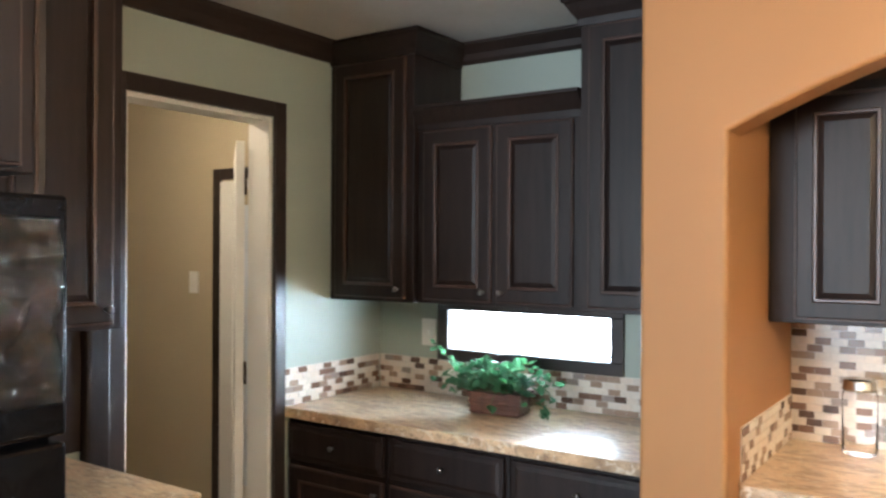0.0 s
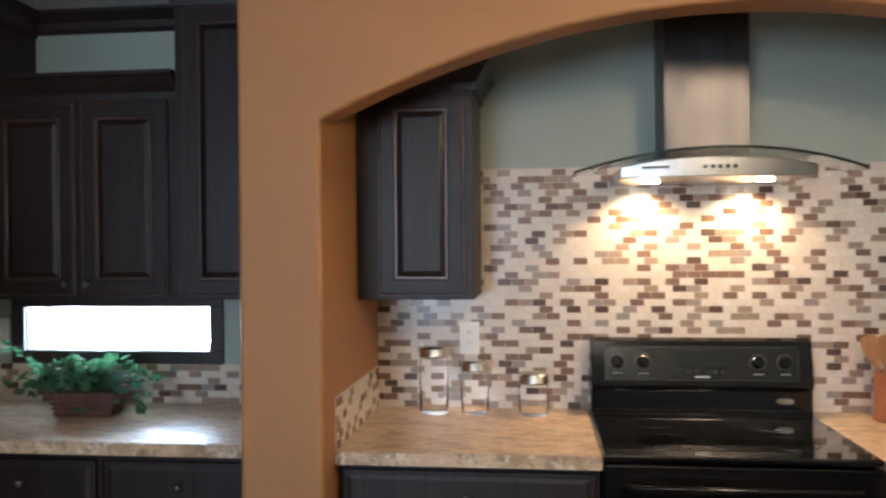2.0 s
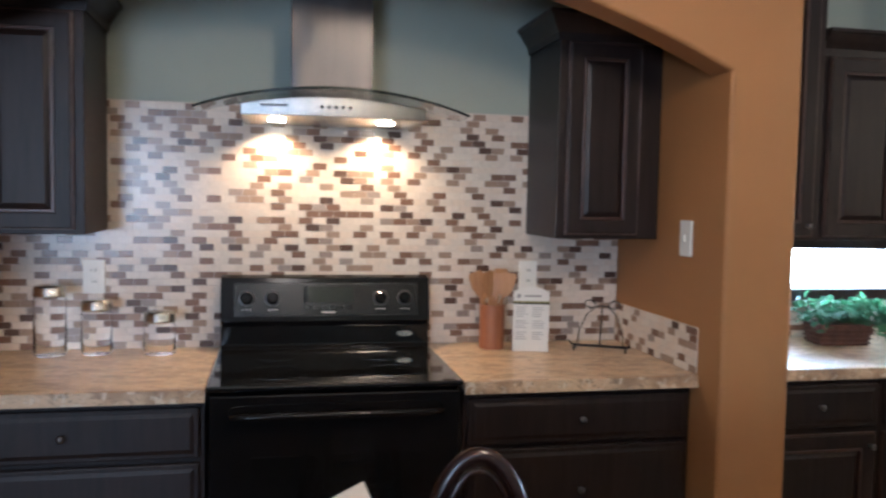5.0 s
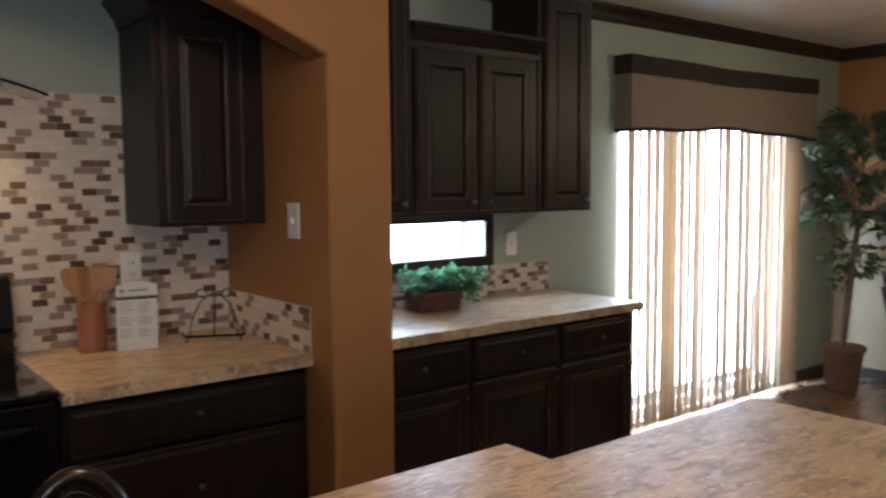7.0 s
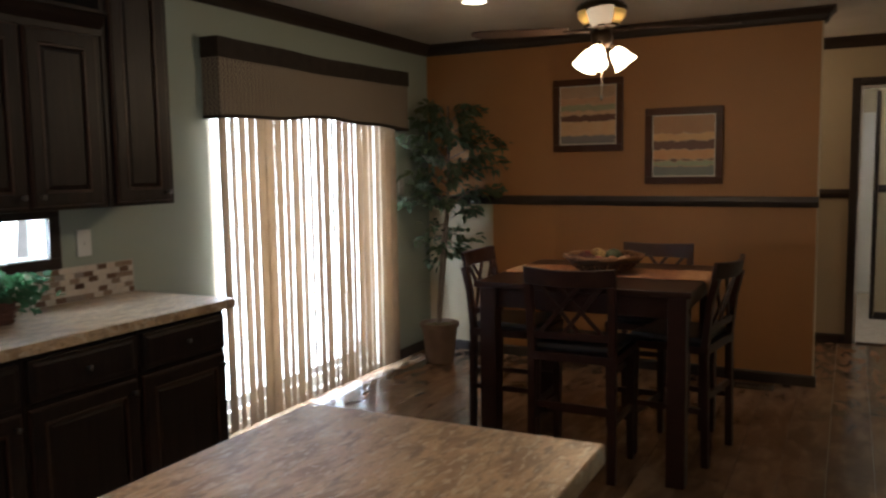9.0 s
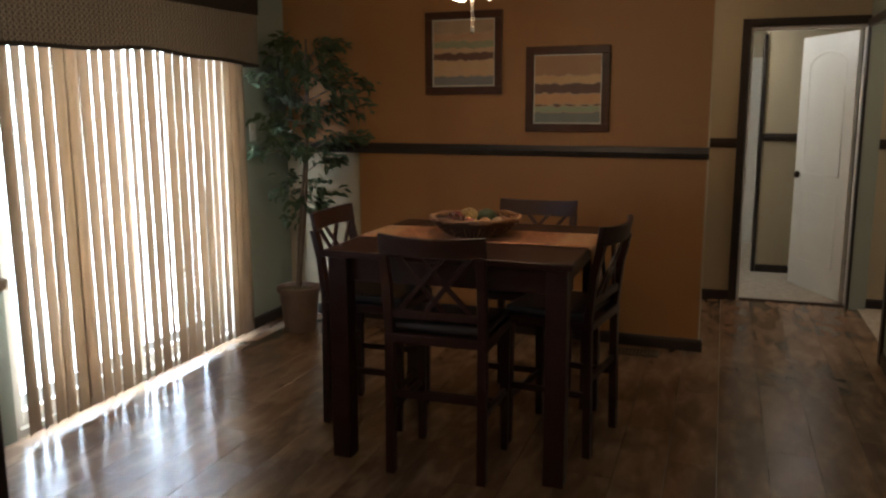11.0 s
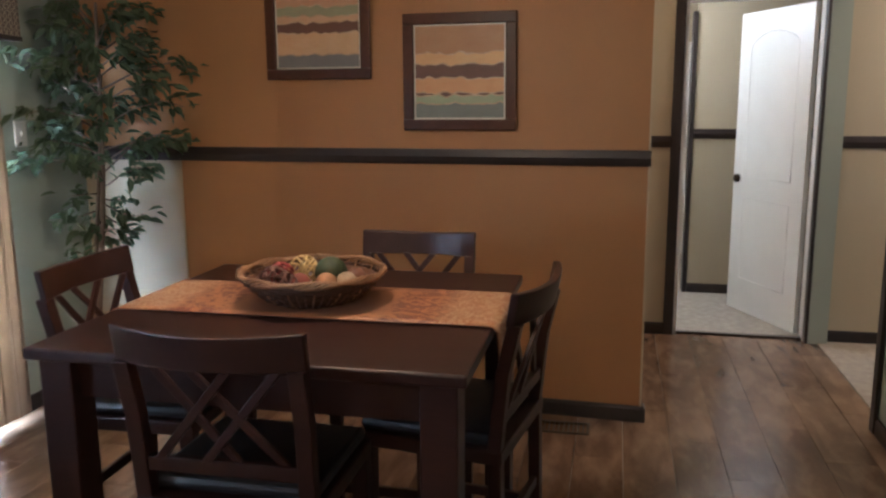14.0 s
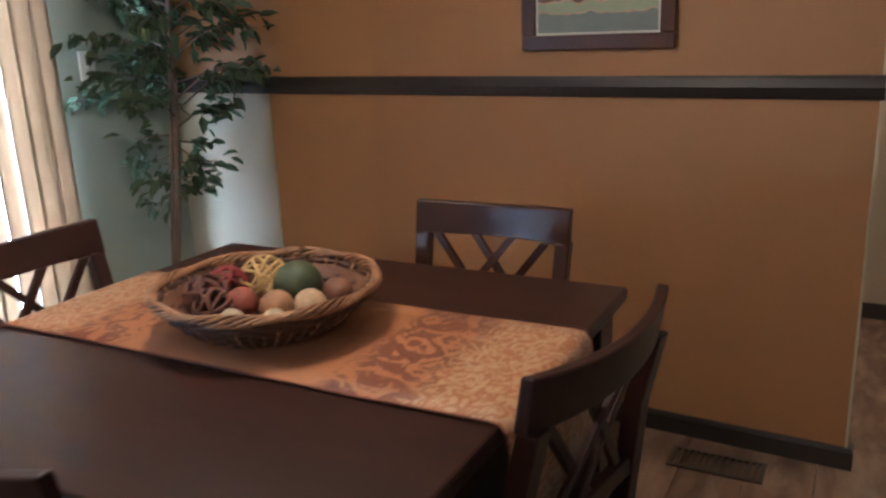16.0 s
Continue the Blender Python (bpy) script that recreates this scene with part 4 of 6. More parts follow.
def leaf_mesh(bm, p, direction, size, rnd, wide=0.55):
    """A pointed leaf, folded along its midrib."""
    d = direction.normalized()
    s = d.cross(Vector((0, 0, 1)))
    s = s.normalized() if s.length > 0.1 else Vector((1, 0, 0))
    s = (Matrix.Rotation(rnd.uniform(-0.9, 0.9), 3, d) @ s)
    u = s.cross(d)
    v = [bm.verts.new(p + d * a * size + s * b * size * wide + u * c * size) for a, b, c in ((0, 0, 0), (0.35, 0.5, 0.10), (0.75, 0.32, 0.07), (1, 0, -0.08), (0.75, -0.32, 0.07), (0.35, -0.5, 0.10), (0.5, 0, 0))]
    for f in ((0, 1, 6), (1, 2, 6), (2, 3, 6), (3, 4, 6), (4, 5, 6), (5, 0, 6)):
        bm.faces.new([v[k] for k in f])


def ivy_box(m, seed, trail, label):
    root = thing("potted_ivy", m, label, "plant")
    bm = bmesh.new()
    rows = []
    for z, g in ((0, 0), (0.04, 0.006), (0.085, 0.012)):
        rows.append([bm.verts.new(p) for p in ((-0.10 - g, -0.055 - g, z), (0.10 + g, -0.055 - g, z), (0.10 + g, 0.055 + g, z), (-0.10 - g, 0.055 + g, z))])
    for r, s in zip(rows, rows[1:]):
        for j in range(4):
            bm.faces.new((r[j], r[(j + 1) % 4], s[(j + 1) % 4], s[j]))
    bm.faces.new(rows[0][::-1])
    bm.faces.new(rows[-1])
    part("planter", bm, WICKER, root, "reddish brown wicker box", bevel=0.004)
    bm = bmesh.new()
    for z in (0.012, 0.03, 0.048, 0.066, 0.084):
        g = 0.0125 * z / 0.085 + 0.002
        tube(bm, [(-0.10 - g, -0.055 - g, z), (0.10 + g, -0.055 - g, z), (0.10 + g, 0.055 + g, z), (-0.10 - g, 0.055 + g, z)], 0.004, 5, closed=True)
    part("weave", bm, WICKER, root)
    rnd = random.Random(seed)
    bm, st = bmesh.new(), bmesh.new()
    for k in range(42):
        a = rnd.uniform(0, 2 * math.pi)
        reach = rnd.uniform(0.05, 0.17)
        base = Vector((rnd.uniform(-0.08, 0.08), rnd.uniform(-0.03, 0.03), 0.08))
        top = base + Vector((math.cos(a) * reach * 1.3 + 0.012, math.sin(a) * reach * 0.62, rnd.uniform(0.02, 0.12)))
        tip = top + Vector((math.cos(a) * 0.07, math.sin(a) * 0.04, -rnd.uniform(0.0, 0.08)))
        pts = [base.lerp(top, t / 3) for t in range(4)] + [tip]
        tube(st, pts, 0.0014, 4)
        for j in range(9):
            t = rnd.uniform(0.25, 1)
            i = min(int(t * 4), 3)
            p = pts[i].lerp(pts[i + 1], t * 4 - i)
            leaf_mesh(bm, p, Vector((rnd.uniform(-1, 1), rnd.uniform(-1, 1), rnd.uniform(-0.5, 0.9))), rnd.uniform(0.026, 0.048), rnd, 0.95)
    for pts in trail:
        pts = [Vector(p) for p in pts]
        tube(st, pts, 0.0015, 4)
        for i in range(len(pts) - 1):
            for j in range(7):
                p = pts[i].lerp(pts[i + 1], rnd.random())
                leaf_mesh(bm, p, Vector((rnd.uniform(-1, 1), rnd.uniform(-1, 0.6), rnd.uniform(-0.6, 0.6))), rnd.uniform(0.022, 0.038), rnd, 0.9)
    part("stem", st, mat("green_stem", (0.06, 0.09, 0.03), 0.6), root)
    part("foliage", bm, LEAF_A, root, "glossy green ivy leaves")
    return root


ivy_box(pose(-0.072, 2.99, 0.912, 0, 0, 6), 3, [[(0.08, -0.04, 0.12), (0.17, -0.07, 0.10), (0.22, -0.09, 0.05), (0.24, -0.10, 0.015)], [(-0.1, 0.02, 0.12), (-0.20, 0.03, 0.17), (-0.29, 0.03, 0.23), (-0.31, 0.02, 0.25)], [(-0.1, 0, 0.12), (-0.18, -0.02, 0.13), (-0.22, -0.03, 0.10)]],
        "leafy green ivy trailing from a reddish wicker box on the worktop")
ivy_box(pose(4.155, 3.03, 0.912, 0, 0, -6), 8, [[(0.08, 0.0, 0.1), (0.15, 0.02, 0.12), (0.20, 0.03, 0.06), (0.24, 0.03, 0.02)]],
        "bushy green ivy in a reddish wicker box on the worktop")

THIN = glass("thin_jar_glass")
THIN.node_tree.nodes["Principled BSDF"].inputs["IOR"].default_value = 1.07


def jar(x, y, h, r, label):
    root = thing("glass_jar", pose(x, y, 0.911), label, "jar", "glass canisters")
    bm = bmesh.new()
    lathe(bm, [(r * 0.95, 0), (r, 0.006), (r, h - 0.045), (r * 0.86, h - 0.03), (r * 0.86, h - 0.02), (r * 0.83, h - 0.02), (r * 0.83, h - 0.032), (r * 0.96, h - 0.05), (r * 0.96, 0.01), (r * 0.5, 0.008)], 28)
    g = part("jar_body", bm, THIN, root, smooth=True)
    g.visible_shadow = False
    bm = bmesh.new()
    lathe(bm, [(r * 0.97, h - 0.034), (r * 1.03, h - 0.031), (r * 1.03, h - 0.026), (r * 1.0, h - 0.023), (r * 0.99, h - 0.004), (r * 0.93, h + 0.003), (r * 0.6, h + 0.006), (0.012, h + 0.007)], 28)
    part("lid", bm, NICKEL, root, "shiny metal lid", smooth=True)


jar(1.178, 3.11, 0.235, 0.052, "tall clear glass canister with a metal lid")
jar(1.325, 3.12, 0.185, 0.050, "middle-sized clear glass canister with a metal lid")
jar(1.535, 3.10, 0.145, 0.053, "short clear glass canister with a metal lid")

UWOOD = mat("orange_beech_wood", (0.36, 0.145, 0.065), 0.45, two=(0.27, 0.10, 0.045), scale=8, fine=70, bump=0.3, stretch=(5, 5, 0.6))
ut = thing("utensil_holder", pose(2.725, 3.085, 0.911), "orange wooden utensil holder full of flat wooden spatulas", "utensil holder")
bm = bmesh.new()
lathe(bm, [(0.044, 0), (0.047, 0.004), (0.047, 0.165), (0.040, 0.165), (0.040, 0.02), (0.01, 0.018)], 24)
part("cup", bm, UWOOD, ut, smooth=False)
PADDLE = mat("light_beech_wood", (0.50, 0.27, 0.12), 0.45, two=(0.40, 0.20, 0.085), scale=8, fine=70, bump=0.3, stretch=(5, 5, 0.6))


def spatula(root, lean, turn, wide, tall, name):
    """A flat paddle with a round handle that stands in the cup."""
    M = Matrix.Translation((0.010 * math.sin(turn), 0.010 * math.cos(turn), 0.022)) @ Matrix.Rotation(turn, 4, "Z") @ Matrix.Rotation(lean, 4, "Y")
    bm = bmesh.new()
    tube(bm, [(0, 0, 0), (0, 0, tall - 0.085)], 0.0055, 8)
    out = [(0.006, tall - 0.10), (wide * 0.42, tall - 0.075), (wide * 0.5, tall - 0.045), (wide * 0.5, tall - 0.012), (wide * 0.40, tall), (-wide * 0.40, tall - 0.004), (-wide * 0.5, tall - 0.016), (-wide * 0.46, tall - 0.06), (-0.006, tall - 0.10)]
    fa = [bm.verts.new((x, -0.003, z)) for x, z in out]
    fb = [bm.verts.new((x, 0.003, z)) for x, z in out]
    bm.faces.new(fa)
    bm.faces.new(fb[::-1])
    for q in range(len(out)):
        bm.faces.new((fa[q], fb[q], fb[(q + 1) % len(out)], fa[(q + 1) % len(out)]))
    bmesh.ops.transform(bm, matrix=M, verts=bm.verts)
    part(name, bm, PADDLE, root)


for lean, turn, wide, tall in ((-0.26, 0.1, 0.055, 0.275), (-0.12, 0.5, 0.06, 0.27), (0.02, -0.3, 0.062, 0.26), (0.13, 0.2, 0.058, 0.28), (0.25, -0.2, 0.06, 0.272), (0.16, 1.4, 0.05, 0.265), (-0.18, -0.9, 0.055, 0.258)):
    spatula(ut, lean, turn, wide, tall, "spatula")

WHITEPAPER = mat("white_card", (0.78, 0.77, 0.73), 0.5)
OLIVE = mat("olive_ink", (0.25, 0.24, 0.06), 0.6)
card = thing("menu_card", pose(2.85, 3.00, 0.911, 5, 0, -12), "white printed standing card with small grey text", "card")
bm = bmesh.new()
pts = [(-0.066, 0), (0.066, 0), (0.066, 0.225)] + [(0.066 - 0.132 * k / 10, 0.225 + 0.018 * math.sin(math.pi * k / 10)) for k in range(1, 10)] + [(-0.066, 0.225)]
fa = [bm.verts.new((x, 0, z)) for x, z in pts]
fb = [bm.verts.new((x, 0.002, z)) for x, z in pts]
bm.faces.new(fa)
bm.faces.new(fb[::-1])
for j in range(len(pts)):
    bm.faces.new((fa[j], fb[j], fb[(j + 1) % len(pts)], fa[(j + 1) % len(pts)]))
part("card_face", bm, WHITEPAPER, card)
bm = bmesh.new()
bx(bm, -0.066, 0.066, -0.0012, -0.0002, 0.184, 0.189)
part("rule", bm, OLIVE, card, "olive printed line")
bm = bmesh.new()
bx(bm, -0.066, 0.066, -0.0012, -0.0002, 0.178, 0.1835)
part("rule", bm, BLACKMETAL, card, "dark printed line")
bm = bmesh.new()
rnd = random.Random(9)
for c in range(2):
    for r in range(15):
        if r in (5, 10):
            continue
        w = rnd.uniform(0.028, 0.048)
        bx(bm, -0.056 + c * 0.06, -0.056 + c * 0.06 + w, -0.001, -0.0002, 0.165 - r * 0.0085, 0.1675 - r * 0.0085)
bx(bm, -0.025, 0.035, -0.001, -0.0002, 0.205, 0.212)
part("print", bm, INK, card, "grey lines of unreadable print")["kind"] = "stuff"
bm = bmesh.new()
lathe(bm, [(0.008, 0), (0.008, 0.0008)], 12, m=Matrix.Translation((-0.047, -0.0002, 0.208)) @ pose(0, 0, 0, 90))
part("emblem", bm, INK, card, "small dark round emblem")
bm = bmesh.new()
bx(bm, -0.05, 0.05, 0.003, 0.07, 0.0, 0.002)
part("foot", bm, WHITEPAPER, card)

rack = thing("wire_stand", pose(3.13, 3.01, 0.911, 0, 0, -28), "black wire easel stand with scrolled ends", "stand")
for y, z in ((-0.055, 0.024), (-0.035, 0.016)):
    bm = bmesh.new()
    tube(bm, [(-0.112, y, z + 0.014), (-0.10, y, z), (0.10, y, z), (0.112, y, z + 0.006)], 0.0032, 6)
    part("rail", bm, BLACKMETAL, rack, smooth=True)
for x in (-0.095, 0.095):
    bm = bmesh.new()
    tube(bm, [(x, -0.055, 0.024), (x, -0.055, 0.002), (x, 0.0, 0.002), (x, 0.04, 0.004)], 0.0028, 6)
    part("foot", bm, BLACKMETAL, rack, smooth=True)
for s in (-1, 1):
    bm = bmesh.new()
    tube(bm, [(s * 0.085, -0.035, 0.018), (s * 0.08, -0.01, 0.07), (s * 0.055, 0.015, 0.13), (s * 0.030, 0.025, 0.150)] + [(s * (0.050 - 0.024 * math.cos(a) * (1 - a / 9)), 0.03, 0.165 + 0.020 * math.sin(a) * (1 - a / 9)) for a in [0.45 * k for k in range(13)]], 0.0024, 6)
    part("scroll", bm, BLACKMETAL, rack, smooth=True)
bm = bmesh.new()
tube(bm, [(0, -0.035, 0.016), (0, 0.005, 0.09), (0, 0.03, 0.162)], 0.0028, 6)
tube(bm, [(-0.05, 0.028, 0.150), (0, 0.028, 0.163), (0.05, 0.028, 0.150)], 0.0024, 6)
part("back_support", bm, BLACKMETAL, rack, smooth=True)


def wall_plate(m, kind, label, group="wall plates"):
    root = thing("switch_plate" if kind == "switch" else "outlet", m, label, "switch" if kind == "switch" else "outlet")
    bm = bmesh.new()
    bx(bm, -0.037, 0.037, -0.009, 0, -0.06, 0.06)
    part("plate", bm, PLATE, root, bevel=0.002)
    if kind == "switch":
        bm = bmesh.new()
        bx(bm, -0.005, 0.005, -0.016, -0.009, -0.011, 0.011)
        part("toggle", bm, PLATE, root, bevel=0.001)
    else:
        for z in (-0.02, 0.02):
            bm = bmesh.new()
            bx(bm, -0.016, 0.016, -0.011, -0.009, z - 0.014, z + 0.014)
            s = part("socket", bm, PLATE, root, bevel=0.001)
            bm = bmesh.new()
            for q in (-0.006, 0.006):
                bx(bm, q - 0.0014, q + 0.0014, -0.0116, -0.0111, z - 0.002, z + 0.008)
            part("slots", bm, BLACKMETAL, s)
    return root


wall_plate(pose(1.30, YW - 0.0075, 1.17), "outlet", "white double socket on the mosaic backsplash")
wall_plate(pose(2.90, YW - 0.0075, 1.17), "outlet", "white double socket on the mosaic behind the card")
wall_plate(pose(-0.575, YW - 0.001, 1.18), "switch", "white switch plate beside the low window")
wall_plate(pose(4.795, YW - 0.001, 1.165), "switch", "white switch plate beside the low window")
wall_plate(pose(3.279, 2.655, 1.35, 0, 0, 270), "switch", "white switch plate on the caramel side wall")
wall_plate(pose(7.70, YW - 0.001, 1.33), "switch", "white switch plate beside the glass door")
wall_plate(pose(7.55, -0.699, 0.27, 0, 0, 180), "outlet", "white socket low on the grey-green wall")
wall_plate(pose(-2.17, 3.199, 1.36), "switch", "white switch plate in the utility room")

# ---- fridge corner ----
FRIDGEBLACK = mat("black_fridge_paint", (0.005, 0.005, 0.005), 0.2, two=(0.007, 0.006, 0.006), scale=6, fine=300, bump=0.1, spec=0.2)
fr = thing("fridge", pose(0, 0, 0), "black fridge with loose plastic film on its doors", "fridge")
bm = bmesh.new()
bx(bm, XL + 0.02, -0.20, 0.40, 1.23, 0.02, 1.65)
part("body", bm, FRIDGEBLACK, fr, bevel=0.006)
for z0, z1, nm in ((0.03, 1.13, "fridge_door"), (1.145, 1.668, "freezer_door")):
    bm = bmesh.new()
    bx(bm, -0.198, -0.14, 0.395, 1.235, z0, z1)
    d = part(nm, bm, FRIDGEBLACK, fr, bevel=0.010)
    bm = bmesh.new()
    za, zb = (0.75, 1.08) if z1 < 1.2 else (1.19, 1.45)
    tube(bm, [(-0.14, 0.47, za), (-0.10, 0.47, za + 0.02), (-0.095, 0.47, (za + zb) / 2), (-0.10, 0.47, zb - 0.02), (-0.14, 0.47, zb)], 0.012, 8)
    part("handle", bm, FRIDGEBLACK, d, smooth=True)
FILM = glass("plastic_film", 0.12)
FILM.node_tree.nodes["Principled BSDF"].inputs["IOR"].default_value = 1.4
rnd = random.Random(12)
bm = bmesh.new()
gx, gz = 36, 44
grid = []
for i in range(gx + 1):
    row = []
    for j in range(gz + 1):
        y = 0.62 + 0.59 * i / gx
        z = 1.22 + 0.40 * j / gz
        w = 0.022 * noise.noise(Vector((y * 9, z * 14, 1.7))) + 0.014 * noise.noise(Vector((y * 22, z * 40, 4.0)))
        row.append(bm.verts.new((-0.126 + w + (0.02 if j < 2 else 0), y, z)))
    grid.append(row)
for i in range(gx):
    for j in range(gz):
        bm.faces.new((grid[i][j], grid[i + 1][j], grid[i + 1][j + 1], grid[i][j + 1]))
fl = part("plastic_film", bm, FILM, fr, "crinkled clear plastic film", smooth=True)
s2 = fl.modifiers.new("solid", "SOLIDIFY")
s2.thickness = 0.0008

worktop("worktop", XL + 0.003, -0.19, 1.235, 1.64, 0.91, "beige laminate worktop between the fridge and the utility doorway")
structure("wall_panel", [(XL + 0.001, XL + 0.02, 1.24, 1.70, 0.912, 1.334)], DARK, "dark espresso panel on the wall beside the fridge", bevel=0.003)
structure("wall_panel_edge", [(XL + 0.001, XL + 0.045, 1.702, 1.79, 0.0, 2.13)], DARK, "dark espresso upright beside the utility doorway", bevel=0.012)
uc = base_cabinet(0, 0.395, -0.62, back=0, label="dark espresso base cabinet beside the fridge", m=pose(XL + 0.005, 1.24, 0, 0, 0, 90))
SIDE = pose(XL + 0.004, 0.30, 0, 0, 0, 90)
wall_cabinet(0, 0.92, 1.72, H - 0.07, -0.60, 2, back=0, label="dark espresso cabinet over the fridge", sides=(False, False), m=SIDE)
wall_cabinet(0, 0.345, 1.335, H - 0.07, -0.42, 1, back=0, label="tall dark espresso wall cabinet beside the fridge", sides=(False, True), m=pose(XL + 0.004, 1.222, 0, 0, 0, 90))

# utility room's outer door, seen through the doorway
casing("door_casing", "y", 3.20, -1.94, -1.17, 1.92, -1)
ud = thing("door", pose(-1.935, 3.195, 0), "white glazed outer door of the utility room", "door")
bm = bmesh.new()
for b in ((0.0, 0.10, 0.01, 1.99), (0.66, 0.76, 0.01, 1.99), (0.10, 0.66, 0.01, 0.30), (0.10, 0.66, 1.86, 1.99)):
    bx(bm, b[0], b[1], -0.02, 0.003, b[2], b[3] - (0.08 if b[3] > 1.9 else 0))
part("leaf", bm, WHITE, ud, bevel=0.003)
bm = bmesh.new()
bx(bm, 0.10, 0.66, -0.012, -0.004, 0.30, 1.78)
part("pane", bm, mat("frosted_pane", (0.75, 0.8, 0.85), 0.25), ud, "pale frosted pane")

# ---- dining set ----
tb = thing("dining_table", pose(6.41, 1.277, 0), "dark cherry counter-height square dining table", "table")
bm = bmesh.new()
bx(bm, -0.505, 0.505, -0.525, 0.525, 0.882, 0.912)
part("tabletop", bm, TABLEWOOD, tb, bevel=0.006)
for s in (-1, 1):
    bm = bmesh.new()
    bx(bm, -0.40, 0.40, s * 0.455 - 0.01, s * 0.455 + 0.01, 0.78, 0.881)
    part("apron", bm, TABLEWOOD, tb, bevel=0.002)
    bm = bmesh.new()
    bx(bm, s * 0.437 - 0.01, s * 0.437 + 0.01, -0.42, 0.42, 0.78, 0.881)
    part("apron", bm, TABLEWOOD, tb, bevel=0.002)
for sx in (-1, 1):
    for sy in (-1, 1):
        bm = bmesh.new()
        bx(bm, sx * 0.44 - 0.042, sx * 0.44 + 0.042, sy * 0.46 - 0.042, sy * 0.46 + 0.042, 0, 0.881)
        part("leg", bm, TABLEWOOD, tb, bevel=0.004)

SEATPAD = mat("black_leather", (0.020, 0.018, 0.018), 0.38, two=(0.03, 0.027, 0.026), scale=14, fine=200, bump=0.4)


def dining_chair(m, label):
    """A counter-height chair; its back stands along x at y = 0 and its seat lies towards +y."""
    root = thing("dining_chair", m, label, "chair", "chairs round the table")
    hw = 0.215
    for s in (-1, 1):
        bm = bmesh.new()
        pts = [(s * (hw - 0.02), 0.03, 0), (s * (hw - 0.02), 0.035, 0.3), (s * (hw - 0.02), 0.04, 0.60), (s * (hw - 0.018), 0.02, 0.80), (s * (hw - 0.016), -0.01, 0.93)]
        for p, q in zip(pts, pts[1:]):
            w = 0.019
            v = [bm.verts.new((a[0] + dx * w, a[1] + dy * w * 0.9, a[2])) for a in (p, q) for dx, dy in ((-1, -1), (1, -1), (1, 1), (-1, 1))]
            for f in ((0, 1, 5, 4), (1, 2, 6, 5), (2, 3, 7, 6), (3, 0, 4, 7), (3, 2, 1, 0), (4, 5, 6, 7)):
                bm.faces.new([v[k] for k in f])
        bmesh.ops.remove_doubles(bm, verts=bm.verts, dist=0.0005)
        part("back_post", bm, TABLEWOOD, root, bevel=0.003)
        bm = bmesh.new()
        v = [bm.verts.new((s * (hw - 0.022) + dx * w, 0.40 + dy * w, z)) for z, w in ((0, 0.015), (0.585, 0.021)) for dx, dy in ((-1, -1), (1, -1), (1, 1), (-1, 1))]
        for f in ((0, 1, 5, 4), (1, 2, 6, 5), (2, 3, 7, 6), (3, 0, 4, 7), (3, 2, 1, 0), (4, 5, 6, 7)):
            bm.faces.new([v[k] for k in f])
        part("front_leg", bm, TABLEWOOD, root, bevel=0.003)
        bm = bmesh.new()
        bx(bm, s * (hw - 0.022) - 0.009, s * (hw - 0.022) + 0.009, 0.05, 0.385, 0.26, 0.288)
        part("stretcher", bm, TABLEWOOD, root, bevel=0.002)
    for y, z in ((0.035, 0.33), (0.40, 0.20)):
        bm = bmesh.new()
        bx(bm, -hw + 0.04, hw - 0.04, y - 0.009, y + 0.009, z, z + 0.03)
        part("stretcher", bm, TABLEWOOD, root, bevel=0.002)
    bm = bmesh.new()
    bx(bm, -hw, hw, 0.02, 0.425, 0.56, 0.60)
    part("seat_frame", bm, TABLEWOOD, root, bevel=0.005)
    bm = bmesh.new()
    bx(bm, -hw + 0.012, hw - 0.012, 0.055, 0.42, 0.602, 0.638)
    part("seat_pad", bm, SEATPAD, root, "black leather seat pad", bevel=0.014)
    # curved crest, lower rail and four slanting bars
    bm = bmesh.new()
    rows = []
    for k in range(25):
        u = k / 12 - 1
        x = u * (hw + 0.004)
        y = -0.048 + 0.040 * u * u
        up = 1.008 - 0.006 * (1 - u * u) + 0.004 * abs(u)
        rows.append([bm.verts.new(p) for p in ((x, y + 0.020, 0.925), (x, y + 0.0, 0.925), (x, y - 0.016, up), (x, y + 0.006, up))])
    for r, s in zip(rows, rows[1:]):
        for j in range(4):
            bm.faces.new((r[j], s[j], s[(j + 1) % 4], r[(j + 1) % 4]))
    bm.faces.new(rows[0])
    bm.faces.new(rows[-1][::-1])
    part("crest_rail", bm, TABLEWOOD, root, bevel=0.004)
    bm = bmesh.new()
    bx(bm, -hw + 0.035, hw - 0.035, 0.02, 0.042, 0.665, 0.70)
    part("back_rail", bm, TABLEWOOD, root, bevel=0.003)
    for ua, ub in ((-0.80, 0.20), (-0.28, 0.80), (0.28, -0.80), (0.80, -0.20)):
        bm = bmesh.new()
        d = 0.004 if ua < 0 else -0.006
        xa, xb = ua * (hw - 0.02), ub * (hw - 0.03)
        ya = -0.040 + 0.040 * ua * ua + 0.012 + d
        w = 0.013
        v = [bm.verts.new(p) for p in ((xa - w, ya, 0.93), (xa + w, ya, 0.93), (xa + w, ya + 0.012, 0.93), (xa - w, ya + 0.012, 0.93), (xb - w, 0.024 + d, 0.695), (xb + w, 0.024 + d, 0.695), (xb + w, 0.036 + d, 0.695), (xb - w, 0.036 + d, 0.695))]
